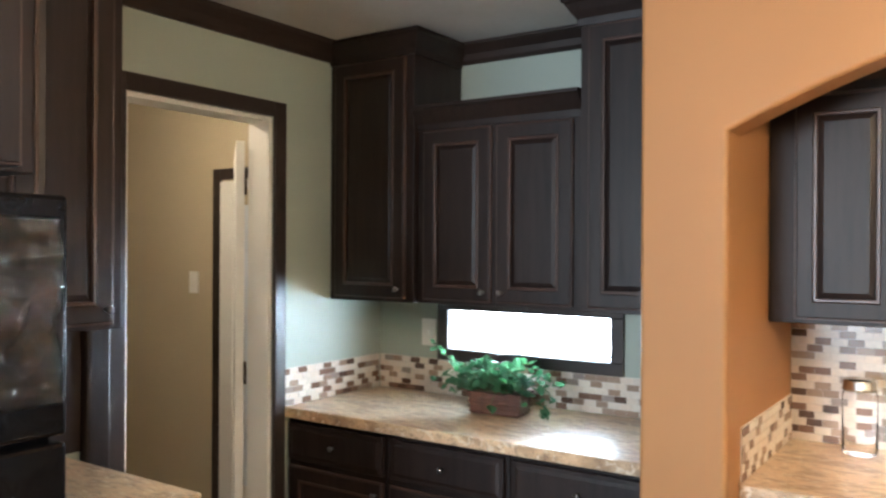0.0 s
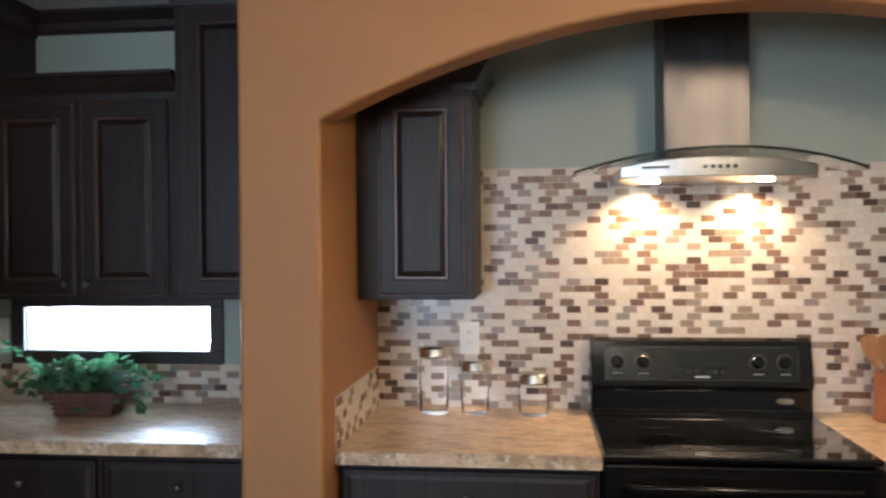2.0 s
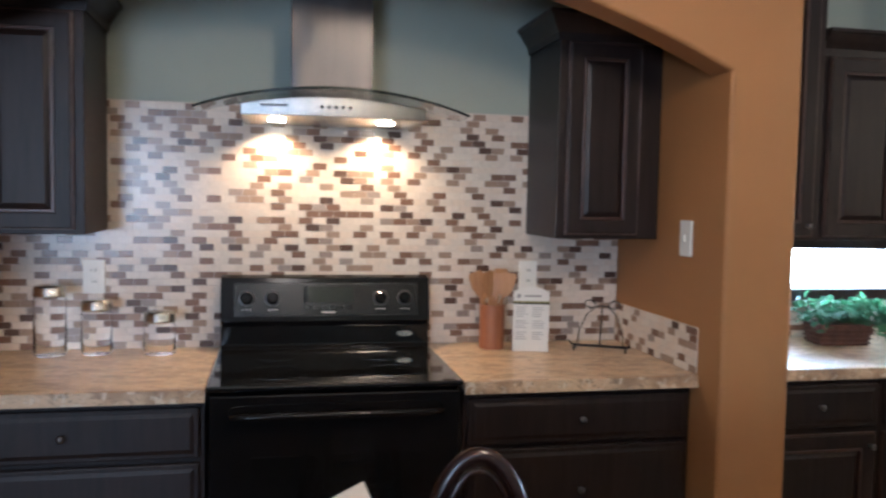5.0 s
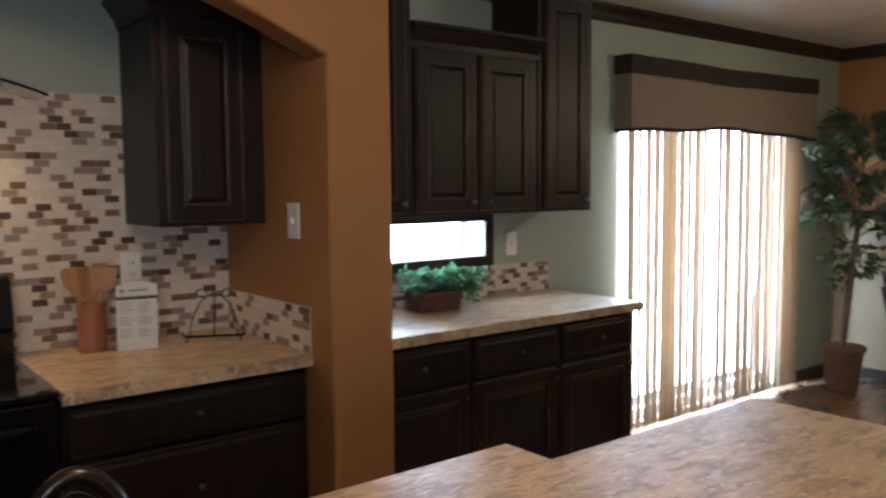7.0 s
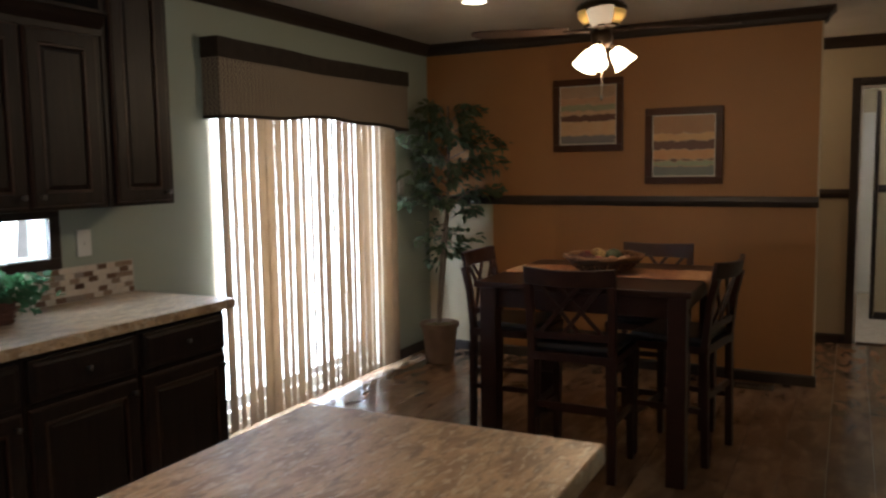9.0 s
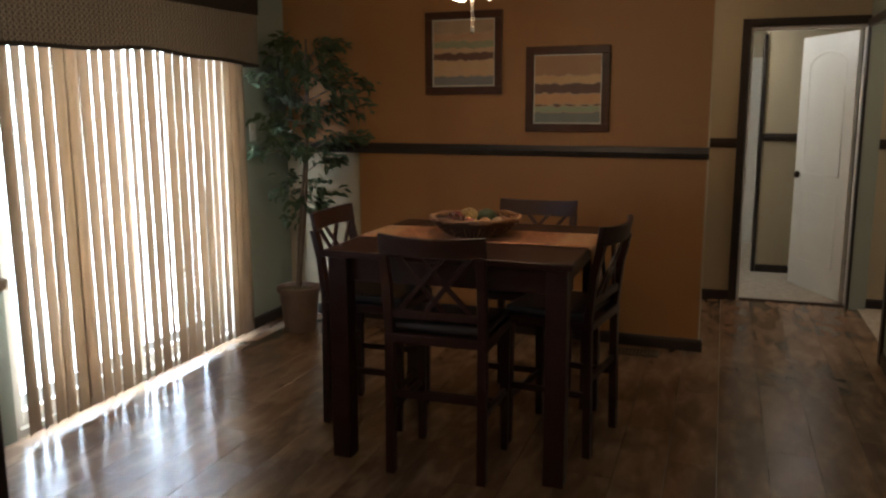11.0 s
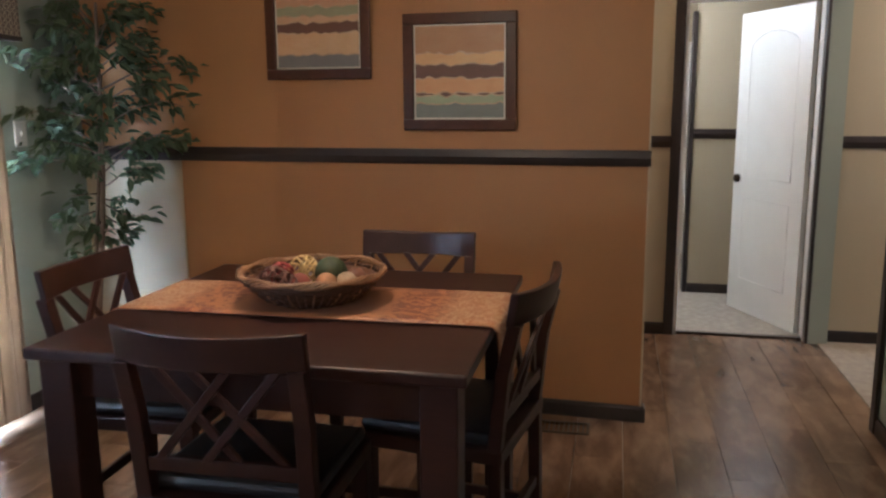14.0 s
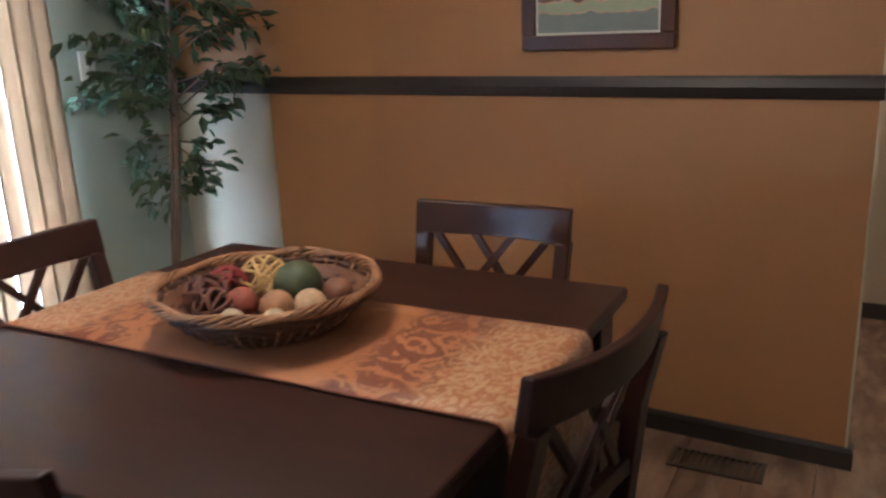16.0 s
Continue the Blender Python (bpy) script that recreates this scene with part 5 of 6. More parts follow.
        for f in ((0, 1, 5, 4), (1, 2, 6, 5), (2, 3, 7, 6), (3, 0, 4, 7), (3, 2, 1, 0), (4, 5, 6, 7)):
            bm.faces.new([v[k] for k in f])
        part("back_bar", bm, TABLEWOOD, root, bevel=0.002)
    return root


near = dining_chair(pose(5.833, 1.285, 0, 0, 0, -90), "dark cherry wooden chair tucked under the table, back to the kitchen")
for m, lab in ((pose(7.115, 1.150, 0, 0, 0, 90) @ Matrix.Diagonal((0.94, 1, 1, 1)), "dark cherry wooden chair between the table and the caramel wall"),
               (pose(6.467, 2.012, 0, 0, 0, 181), "dark cherry wooden chair on the glass door's side of the table"),
               (pose(6.445, 0.672, 0, 0, 0, -9), "dark cherry wooden chair on the hallway side, turned slightly")):
    c = copy_thing(near, m)
    c["label"] = lab


def runner_cloth():
    m = mat("copper_brocade", (0.42, 0.17, 0.07), 0.5)
    n, l = m.node_tree.nodes, m.node_tree.links
    b = n["Principled BSDF"]
    b.inputs["Sheen Weight"].default_value = 0.05
    tc = n.new("ShaderNodeTexCoord")
    xyz, reach = n.new("ShaderNodeSeparateXYZ"), n.new("ShaderNodeMath")
    l.new(tc.outputs["Object"], xyz.inputs[0])
    reach.operation = "ABSOLUTE"
    l.new(xyz.outputs["Y"], reach.inputs[0])
    prev = None
    for s, lo, hi, c, dist in ((14, 0.47, 0.51, (0.17, 0.045, 0.024), 2.5), (30, 0.47, 0.53, (0.58, 0.36, 0.20), 3.0), (13, 0.63, 0.66, (0.16, 0.045, 0.028), 3.0)):
        z = n.new("ShaderNodeTexNoise")
        z.inputs["Scale"].default_value, z.inputs["Detail"].default_value, z.inputs["Distortion"].default_value = s, 3, dist
        l.new(tc.outputs["Object"], z.inputs["Vector"])
        r = n.new("ShaderNodeMapRange")
        r.inputs["From Min"].default_value, r.inputs["From Max"].default_value = lo, hi
        r.inputs["To Max"].default_value = 0.85
        l.new(z.outputs["Fac"], r.inputs["Value"])
        spread = n.new("ShaderNodeMapRange")
        spread.interpolation_type = "SMOOTHSTEP"
        a, b2, c1, c2 = (0.20, 0.24, 0.34, 0.42) if s < 20 else (0.34, 0.40, 0.60, 0.70)
        spread.inputs["From Min"].default_value, spread.inputs["From Max"].default_value = a, b2
        ebb = n.new("ShaderNodeMapRange")
        ebb.interpolation_type = "SMOOTHSTEP"
        ebb.inputs["From Min"].default_value, ebb.inputs["From Max"].default_value = c1, c2
        ebb.inputs["To Min"].default_value, ebb.inputs["To Max"].default_value = 1.0, 0.08
        patch, share = n.new("ShaderNodeMath"), n.new("ShaderNodeMath")
        patch.operation = share.operation = "MULTIPLY"
        l.new(reach.outputs[0], spread.inputs["Value"])
        l.new(reach.outputs[0], ebb.inputs["Value"])
        l.new(spread.outputs[0], patch.inputs[0])
        l.new(ebb.outputs[0], patch.inputs[1])
        l.new(r.outputs[0], share.inputs[0])
        l.new(patch.outputs[0], share.inputs[1])
        x = n.new("ShaderNodeMix")
        x.data_type = "RGBA"
        x.inputs["A"].default_value = (0.43, 0.175, 0.065, 1)
        x.inputs["B"].default_value = (*c, 1)
        l.new(share.outputs[0], x.inputs["Factor"])
        if prev:
            l.new(prev.outputs["Result"], x.inputs["A"])
        prev = x
    l.new(prev.outputs["Result"], b.inputs["Base Color"])
    wv = n.new("ShaderNodeTexNoise")
    wv.inputs["Scale"].default_value = 260
    l.new(tc.outputs["Object"], wv.inputs["Vector"])
    bp = n.new("ShaderNodeBump")
    bp.inputs["Strength"].default_value = 0.4
    bp.inputs["Distance"].default_value = 0.001
    l.new(wv.outputs["Fac"], bp.inputs["Height"])
    l.new(bp.outputs[0], b.inputs["Normal"])
    return m


bm = bmesh.new()
prof = []
z0, yh = 0.9155, 0.527
for y, z in ((-yh - 0.012, 0.70), (-yh - 0.014, 0.78), (-yh - 0.012, 0.86), (-yh - 0.008, 0.900), (-yh + 0.004, 0.913), (-yh + 0.02, z0), (-0.3, z0), (0, z0), (0.3, z0), (yh - 0.02, z0), (yh - 0.004, 0.913), (yh + 0.008, 0.900), (yh + 0.012, 0.86), (yh + 0.014, 0.78), (yh + 0.012, 0.72)):
    prof.append((y, z))
grid = []
for i in range(9):
    x = -0.185 + 0.37 * i / 8
    grid.append([bm.verts.new((x + 0.004 * math.sin(y * 9), y * (1 + (0.004 * math.sin(i * 1.7) if z < 0.9 else 0)), z + 0.0006 * math.sin(i + y * 20))) for y, z in prof])
for a, b in zip(grid, grid[1:]):
    for j in range(len(prof) - 1):
        bm.faces.new((a[j], b[j], b[j + 1], a[j + 1]))
runner = obj("table_runner", bm, runner_cloth(), label="copper-coloured brocade runner hanging over the table's ends", category="table runner", smooth=True)
for s in (-1, 1):
    bm = bmesh.new()
    tube(bm, [(s * 0.186 + 0.004 * math.sin(y * 9), y * 1.001, z + 0.0014) for y, z in prof], 0.0018, 5)
    part("edging", bm, mat("dark_copper_cord", (0.20, 0.07, 0.035), 0.6), runner, "thin dark copper edging cord", smooth=True)
runner.matrix_basis = pose(6.45, 1.277, 0, 0, 0, 0)
sol = runner.modifiers.new("solid", "SOLIDIFY")
sol.thickness = 0.0022
sol.offset = 1

RATTAN = mat("tan_rattan", (0.46, 0.25, 0.12), 0.4, two=(0.24, 0.11, 0.05), scale=20, fine=90, bump=0.6)
DARKRATTAN = mat("dark_rattan", (0.10, 0.05, 0.028), 0.5, two=(0.06, 0.03, 0.018), scale=20, fine=90, bump=0.6)
REDRATTAN = mat("red_brown_rattan", (0.20, 0.085, 0.04), 0.4, two=(0.11, 0.045, 0.025), scale=20, fine=90, bump=0.6)
bowl = thing("wicker_bowl", pose(6.447, 1.292, 0.919, 0, 0, 20) @ Matrix.Diagonal((0.95, 0.95, 1, 1)), "round wicker bowl filled with decorative balls on the runner", "bowl")
rnd = random.Random(2)
for k in range(9):
    t = k / 8
    r = 0.115 + 0.095 * t ** 0.7
    z = 0.006 + 0.072 * t
    pts = [((r + 0.004 * math.sin(a * 18 + k * math.pi)) * math.cos(a), (r + 0.004 * math.sin(a * 18 + k * math.pi)) * math.sin(a), z) for a in [2 * math.pi * j / 72 for j in range(72)]]
    bm = bmesh.new()
    tube(bm, pts, 0.0055, 5, closed=True)
    part("woven_strand", bm, DARKRATTAN, bowl, "dark woven strand")
bm = bmesh.new()
lathe(bm, [(0.11, 0.0), (0.13, 0.012), (0.17, 0.035), (0.195, 0.065), (0.188, 0.065), (0.165, 0.037), (0.12, 0.014), (0.02, 0.006)], 32)
part("lining", bm, REDRATTAN, bowl, smooth=True)
for q in range(6):
    bm = bmesh.new()
    tube(bm, [((0.211 + 0.008 * math.cos(a * 11 + q * 1.05)) * math.cos(a), (0.211 + 0.008 * math.cos(a * 11 + q * 1.05)) * math.sin(a), 0.083 + 0.0065 * math.sin(a * 11 + q * 1.05) + 0.003 * math.sin(a * 3 + q)) for a in [2 * math.pi * j / 120 for j in range(120)]], 0.0034, 5, closed=True)
    part("rim_strand", bm, RATTAN, bowl, "light tan twisted rim strand", smooth=True)
for q in range(48):
    a = 2 * math.pi * q / 48
    bm = bmesh.new()
    tube(bm, [(r * math.cos(a + t), r * math.sin(a + t), z) for r, z, t in ((0.118, 0.004, 0), (0.150, 0.018, 0.02), (0.180, 0.042, 0.04), (0.205, 0.080, 0.06))], 0.003, 5)
    part("spoke", bm, REDRATTAN if q % 3 else RATTAN, bowl, "slanting wicker spoke", smooth=True)


def ball(name, x, y, r, color, label, kind="plain", seed=1, z=None):
    z = 0.925 + 0.02 + r if z is None else z
    if kind == "vine":
        root = thing(name, pose(6.447 + x * 0.94, 1.292 + y * 0.94, z), label, "ball", "decorative balls")
        m = mat(label.split()[0] + "_vine", color, 0.6)
        rr = random.Random(seed)
        for k in range(9):
            bm = bmesh.new()
            q = Euler((rr.uniform(0, 6), rr.uniform(0, 6), rr.uniform(0, 6))).to_matrix()
            tube(bm, [q @ Vector((r * math.cos(a), r * math.sin(a), 0.003 * math.sin(3 * a))) for a in [2 * math.pi * j / 20 for j in range(20)]], 0.0028, 5, closed=True)
            part("vine", bm, m, root, smooth=True)
        return
    bm = bmesh.new()
    bmesh.ops.create_icosphere(bm, subdivisions=3, radius=r)
    for v in bm.verts:
        v.co *= 1 + 0.03 * noise.noise(v.co * 90 + Vector((seed, 0, 0)))
    o = obj(name, bm, mat(label.split()[0] + "_ball", color, 0.55, two=tuple(c * 0.6 for c in color), scale=30, fine=160, bump=0.8), label=label, category="ball", group="decorative balls", smooth=True)
    o.matrix_basis = pose(6.447 + x * 0.94, 1.292 + y * 0.94, z)


ball("decor_ball", 0.04, -0.045, 0.046, (0.07, 0.085, 0.035), "green mossy decorative ball in the wicker bowl", seed=1)
ball("decor_ball", 0.055, 0.05, 0.044, (0.62, 0.42, 0.16), "yellow open vine ball in the wicker bowl", "vine", 2)
ball("decor_ball", 0.0, 0.10, 0.038, (0.26, 0.03, 0.03), "red open vine ball in the wicker bowl", "vine", 3)
ball("decor_ball", -0.05, 0.02, 0.030, (0.36, 0.09, 0.055), "rusty-red textured ball in the wicker bowl", seed=4)
ball("decor_ball", -0.045, -0.06, 0.031, (0.50, 0.25, 0.12), "orange textured ball in the wicker bowl", seed=5)
ball("decor_ball", -0.125, -0.02, 0.024, (0.62, 0.50, 0.34), "cream decorative ball in the wicker bowl", seed=6)
ball("decor_ball", -0.01, -0.11, 0.03, (0.58, 0.40, 0.25), "tan decorative ball in the wicker bowl", seed=7)
ball("decor_ball", -0.07, 0.09, 0.040, (0.13, 0.05, 0.035), "brown open vine ball in the wicker bowl", "vine", 8)
ball("decor_ball", 0.10, 0.0, 0.032, (0.20, 0.10, 0.06), "brown seed ball in the wicker bowl", seed=9)
ball("decor_ball", 0.08, -0.11, 0.028, (0.28, 0.12, 0.07), "russet seed ball in the wicker bowl", seed=10)
ball("decor_ball", -0.10, 0.045, 0.034, (0.15, 0.06, 0.04), "dark vine ball in the wicker bowl", "vine", 11)
ball("decor_ball", -0.02, 0.145, 0.026, (0.13, 0.055, 0.045), "dark brown seed pod in the wicker bowl", seed=12)
ball("decor_ball", -0.085, -0.085, 0.022, (0.66, 0.54, 0.38), "cream seed pod in the wicker bowl", seed=13)
ball("decor_ball", 0.005, -0.085, 0.019, (0.68, 0.58, 0.44), "small cream ball in the wicker bowl", seed=14)
ball("decor_ball", 0.06, 0.115, 0.028, (0.18, 0.08, 0.05), "brown nut-like ball in the wicker bowl", seed=15)

# ---- pictures ----
PICFRAME = mat("red_brown_frame_wood", (0.052, 0.021, 0.011), 0.34, two=(0.085, 0.034, 0.017), scale=4, fine=60, bump=0.2, spec=0.25)
MATBOARD = mat("pale_mat_border", (0.62, 0.58, 0.48), 0.6)


def paint(color):
    c2 = (0.15, 0.07, 0.045) if color[0] < 0.15 else tuple(min(1, c * 1.3) for c in color) if color[0] < 0.4 else (color[0] * 0.92, color[1] * 0.78, color[2] * 0.70)
    m = mat("paint_band", color, 0.5, two=c2, scale=9, fine=40, bump=0.3, stretch=(1, 1, 2.5), amount=0.2)
    return m


BANDS = [(0.0, 0.15, (0.15, 0.165, 0.145)), (0.15, 0.24, (0.27, 0.30, 0.18)), (0.24, 0.27, (0.10, 0.07, 0.05)), (0.27, 0.43, (0.62, 0.37, 0.17)), (0.43, 0.58, (0.11, 0.055, 0.032)), (0.58, 0.70, (0.66, 0.44, 0.21)), (0.70, 1.0, (0.42, 0.25, 0.12))]
BANDS2 = [(0.0, 0.14, (0.17, 0.16, 0.15)), (0.14, 0.38, (0.64, 0.46, 0.26)), (0.38, 0.50, (0.13, 0.058, 0.034)), (0.50, 0.57, (0.60, 0.42, 0.26)), (0.57, 0.68, (0.27, 0.27, 0.16)), (0.68, 0.80, (0.55, 0.36, 0.22)), (0.80, 1.0, (0.36, 0.25, 0.16))]
PAINTS = {}
TORN = mat("torn_paper_edge", (0.62, 0.48, 0.33), 0.7, two=(0.45, 0.30, 0.18), scale=20, fine=60)


def picture(m, w, h, bands, label, border=0.05, frame=None, seed=1):
    """A framed painting of torn horizontal bands, facing -y."""
    root = thing("framed_painting", m, label, "picture")
    for b in ((-w / 2, w / 2, h - border, h), (-w / 2, w / 2, 0, border), (-w / 2, -w / 2 + border, border, h - border), (w / 2 - border, w / 2, border, h - border)):
        bm = bmesh.new()
        bx(bm, b[0], b[1], -0.024, -0.002, b[2], b[3])
        part("frame_rail", bm, frame or PICFRAME, root, bevel=0.005)
    bm = bmesh.new()
    bx(bm, -w / 2 + border, w / 2 - border, -0.010, -0.002, border, h - border)
    part("mat_board", bm, MATBOARD, root, "pale border")
    g = border + 0.008
    x0, x1, zlo, zh = -w / 2 + g, w / 2 - g, g, h - 2 * g
    for k, (a, b, c) in enumerate(bands):
        bm = bmesh.new()
        n = 22
        top = [(x0 + (x1 - x0) * j / n, zlo + zh * b + (0.014 * noise.noise(Vector((j * 0.45, k * 3.1 + seed, 0))) if b < 1 else 0)) for j in range(n + 1)]
        bot = [(x0 + (x1 - x0) * j / n, zlo + zh * a + (0.014 * noise.noise(Vector((j * 0.45, (k - 1) * 3.1 + seed, 0))) if a > 0 else 0)) for j in range(n + 1)]
        y = -0.0108
        va = [bm.verts.new((x, y, z)) for x, z in top]
        vb = [bm.verts.new((x, y, z)) for x, z in bot]
        for j in range(n):
            bm.faces.new((vb[j], vb[j + 1], va[j + 1], va[j]))
        if c not in PAINTS:
            PAINTS[c] = paint(c)
        part("painted_band", bm, PAINTS[c], root)
        if b < 1:
            bm = bmesh.new()
            lo = [bm.verts.new((x, y - 0.0004, z - 0.001)) for x, z in top]
            hi = [bm.verts.new((x, y - 0.0004, z + max(0.0006, 0.004 + 0.007 * noise.noise(Vector((j * 0.8, k * 5.3, seed)))))) for j, (x, z) in enumerate(top)]
            for j in range(n):
                bm.faces.new((lo[j], lo[j + 1], hi[j + 1], hi[j]))
            part("torn_edge", bm, TORN, root, "pale torn paper edge")
    return root


FACEW = 270 - math.degrees(math.atan2(DX1 - DX0, YW - DY0))
picture(pose(wall_x(1.865), 1.865, 1.572, 0, 0, FACEW), 0.53, 0.525, BANDS2, "framed abstract painting of torn cream, brown and green bands", seed=2)
picture(pose(wall_x(1.178), 1.178, 1.335, 0, 0, FACEW), 0.53, 0.525, BANDS, "framed abstract painting of torn tan, brown and olive bands", seed=5)
SILVER = mat("pale_gilt_frame", (0.42, 0.36, 0.26), 0.35, 0.5)
picture(pose(7.62, -0.70, 1.56, 0, 0, 180), 0.26, 0.50, [(0, 0.5, (0.45, 0.42, 0.36)), (0.5, 1, (0.55, 0.52, 0.45))], "pale framed print on the grey-green wall", 0.035, SILVER)
picture(pose(7.14, -0.70, 1.34, 0, 0, 180), 0.26, 0.62, [(0, 0.5, (0.30, 0.20, 0.12)), (0.5, 1, (0.40, 0.28, 0.16))], "dark framed print on the grey-green wall", 0.035, TRIM)

# ---- ceiling fan ----
FX, FY = 6.33, 1.275
fan = thing("ceiling_fan", pose(FX, FY, -0.033), "dark bronze ceiling fan with three lit bell shades", "ceiling fan")
bm = bmesh.new()
lathe(bm, [(0.055, H + 0.031), (0.05, H + 0.0), (0.02, H - 0.02), (0.014, H - 0.022), (0.014, 2.335), (0.06, 2.33), (0.11, 2.305), (0.128, 2.285), (0.128, 2.275), (0.04, 2.272)], 28)
part("motor", bm, BRONZE, fan, smooth=True)
bm = bmesh.new()
lathe(bm, [(0.10, 2.271), (0.120, 2.268), (0.118, 2.245), (0.102, 2.222), (0.082, 2.206), (0.05, 2.205)], 28)
part("housing_glass", bm, glow("amber_lit_glass", (1.0, 0.60, 0.16), 0.25), fan, "lit amber glass ring round the motor", smooth=True)
bm = bmesh.new()
lathe(bm, [(0.05, 2.204), (0.086, 2.204), (0.09, 2.198), (0.084, 2.190), (0.06, 2.184), (0.04, 2.18)], 28)
part("motor_plate", bm, BRONZE, fan, smooth=True)
bm = bmesh.new()
lathe(bm, [(0.045, 2.179), (0.055, 2.15), (0.05, 2.11), (0.03, 2.09)], 24)
part("light_kit", bm, BRONZE, fan, smooth=True)
BLADE = mat("walnut_blade", (0.035, 0.018, 0.011), 0.55, two=(0.06, 0.03, 0.017), scale=4, fine=60, bump=0.2, stretch=(0.6, 5, 5))
for k in range(4):
    a = radians(105 + 90 * k)
    R = pose(0, 0, 2.175, 0, 0, math.degrees(a))
    bm = bmesh.new()
    bx(bm, 0.06, 0.19, -0.016, 0.016, -0.004, 0.002, m=R @ pose(0, 0, 0, 8))
    iron = part("blade_iron", bm, BRONZE, fan, bevel=0.001)
    bm = bmesh.new()
    pts = [(0.16, -0.045), (0.30, -0.056), (0.60, -0.062), (0.645, -0.045), (0.66, 0), (0.645, 0.045), (0.60, 0.062), (0.30, 0.056), (0.16, 0.045)]
    lo = [bm.verts.new((x, y, 0.003)) for x, y in pts]
    hi = [bm.verts.new((x, y, 0.010)) for x, y in pts]
    bm.faces.new(hi)
    bm.faces.new(lo[::-1])
    for j in range(len(pts)):
        bm.faces.new((lo[j], lo[(j + 1) % len(pts)], hi[(j + 1) % len(pts)], hi[j]))
    bmesh.ops.transform(bm, matrix=R @ pose(0, 0, 0, 8), verts=bm.verts)
    part("blade", bm, BLADE, fan)
SHADE = glow("frosted_lit_shade", (1.0, 0.80, 0.52), 11)
for k in range(3):
    a = radians(60 + 120 * k)
    M3 = pose(0.045 * math.cos(a), 0.045 * math.sin(a), 2.11) @ Matrix.Rotation(a, 4, "Z") @ pose(0, 0, 0, 0, -38, 0)
    bm = bmesh.new()
    tube(bm, [M3 @ Vector((0, 0, 0.01)), M3 @ Vector((0, 0, -0.035))], 0.012, 10)
    part("arm", bm, BRONZE, fan, smooth=True)
    bm = bmesh.new()
    lathe(bm, [(0.020, -0.03), (0.034, -0.045), (0.045, -0.075), (0.052, -0.105), (0.064, -0.130), (0.060, -0.130), (0.048, -0.106), (0.040, -0.076), (0.028, -0.048), (0.01, -0.036)], 24, m=M3)
    sh = part("shade", bm, SHADE, fan, "lit frosted glass bell shade", smooth=True)
    sh.visible_shadow = False
bm = bmesh.new()
for dx in (-0.012, 0.012):
    tube(bm, [(dx, 0, 2.10), (dx, 0, 1.86)], 0.0016, 5)
    lathe(bm, [(0.002, 1.83), (0.006, 1.84), (0.004, 1.86)], 8, center=(dx, 0))
part("pull_chains", bm, NICKEL, fan)

# ---- recessed light ----
dl = thing("recessed_light", pose(6.71, 2.14, H), "small round lit downlight set in the ceiling", "ceiling light")
bm = bmesh.new()
tube(bm, [(0.078 * math.cos(k * math.pi / 16), 0.078 * math.sin(k * math.pi / 16), -0.004) for k in range(32)], 0.0065, 6, closed=True)
part("trim_ring", bm, PLATE, dl, smooth=True)
bm = bmesh.new()
lathe(bm, [(0.073, -0.0015), (0.073, -0.006), (0.03, -0.009)], 24)
part("lens", bm, glow("lit_downlight_lens", (1.0, 0.82, 0.56), 7), dl, "glowing warm white lens")

# ---- ficus ----
tree = thing("ficus_tree", pose(7.70, 2.905, 0), "artificial ficus tree with a slim trunk in a tan pot", "plant")
bm = bmesh.new()
lathe(bm, [(0.10, 0), (0.105, 0.01), (0.135, 0.27), (0.15, 0.275), (0.15, 0.305), (0.138, 0.305), (0.13, 0.27)], 28)
part("pot", bm, mat("tan_clay_pot", (0.23, 0.155, 0.115), 0.7, two=(0.18, 0.12, 0.09), scale=9, fine=90, bump=0.4), tree, "tan clay pot", smooth=False)
bm = bmesh.new()
lathe(bm, [(0.12, 0.20), (0.13, 0.275), (0.08, 0.29)], 20)
part("moss", bm, mat("dry_moss", (0.12, 0.10, 0.05), 0.95, two=(0.2, 0.17, 0.1), scale=30, fine=120, bump=1.0), tree)
BARK = mat("pale_brown_bark", (0.24, 0.18, 0.14), 0.8, two=(0.15, 0.11, 0.08), scale=10, fine=60, bump=0.8, stretch=(3, 3, 0.6))
rnd = random.Random(21)
bm, lf = bmesh.new(), bmesh.new()
trunk = [Vector((0.02 * math.sin(z * 2.3) + 0.14 * (z - 0.24), 0.014 * math.sin(z * 3.1 + 1), z)) for z in [0.24 + 0.17 * k for k in range(11)]]
tube(bm, trunk, [0.017 - 0.0010 * k for k in range(11)], 8)
tube(bm, [p + Vector((0.024 * math.cos(2.6 * p.z), 0.024 * math.sin(2.6 * p.z), 0)) for p in trunk[:9]], [0.013 - 0.0010 * k for k in range(9)], 8)
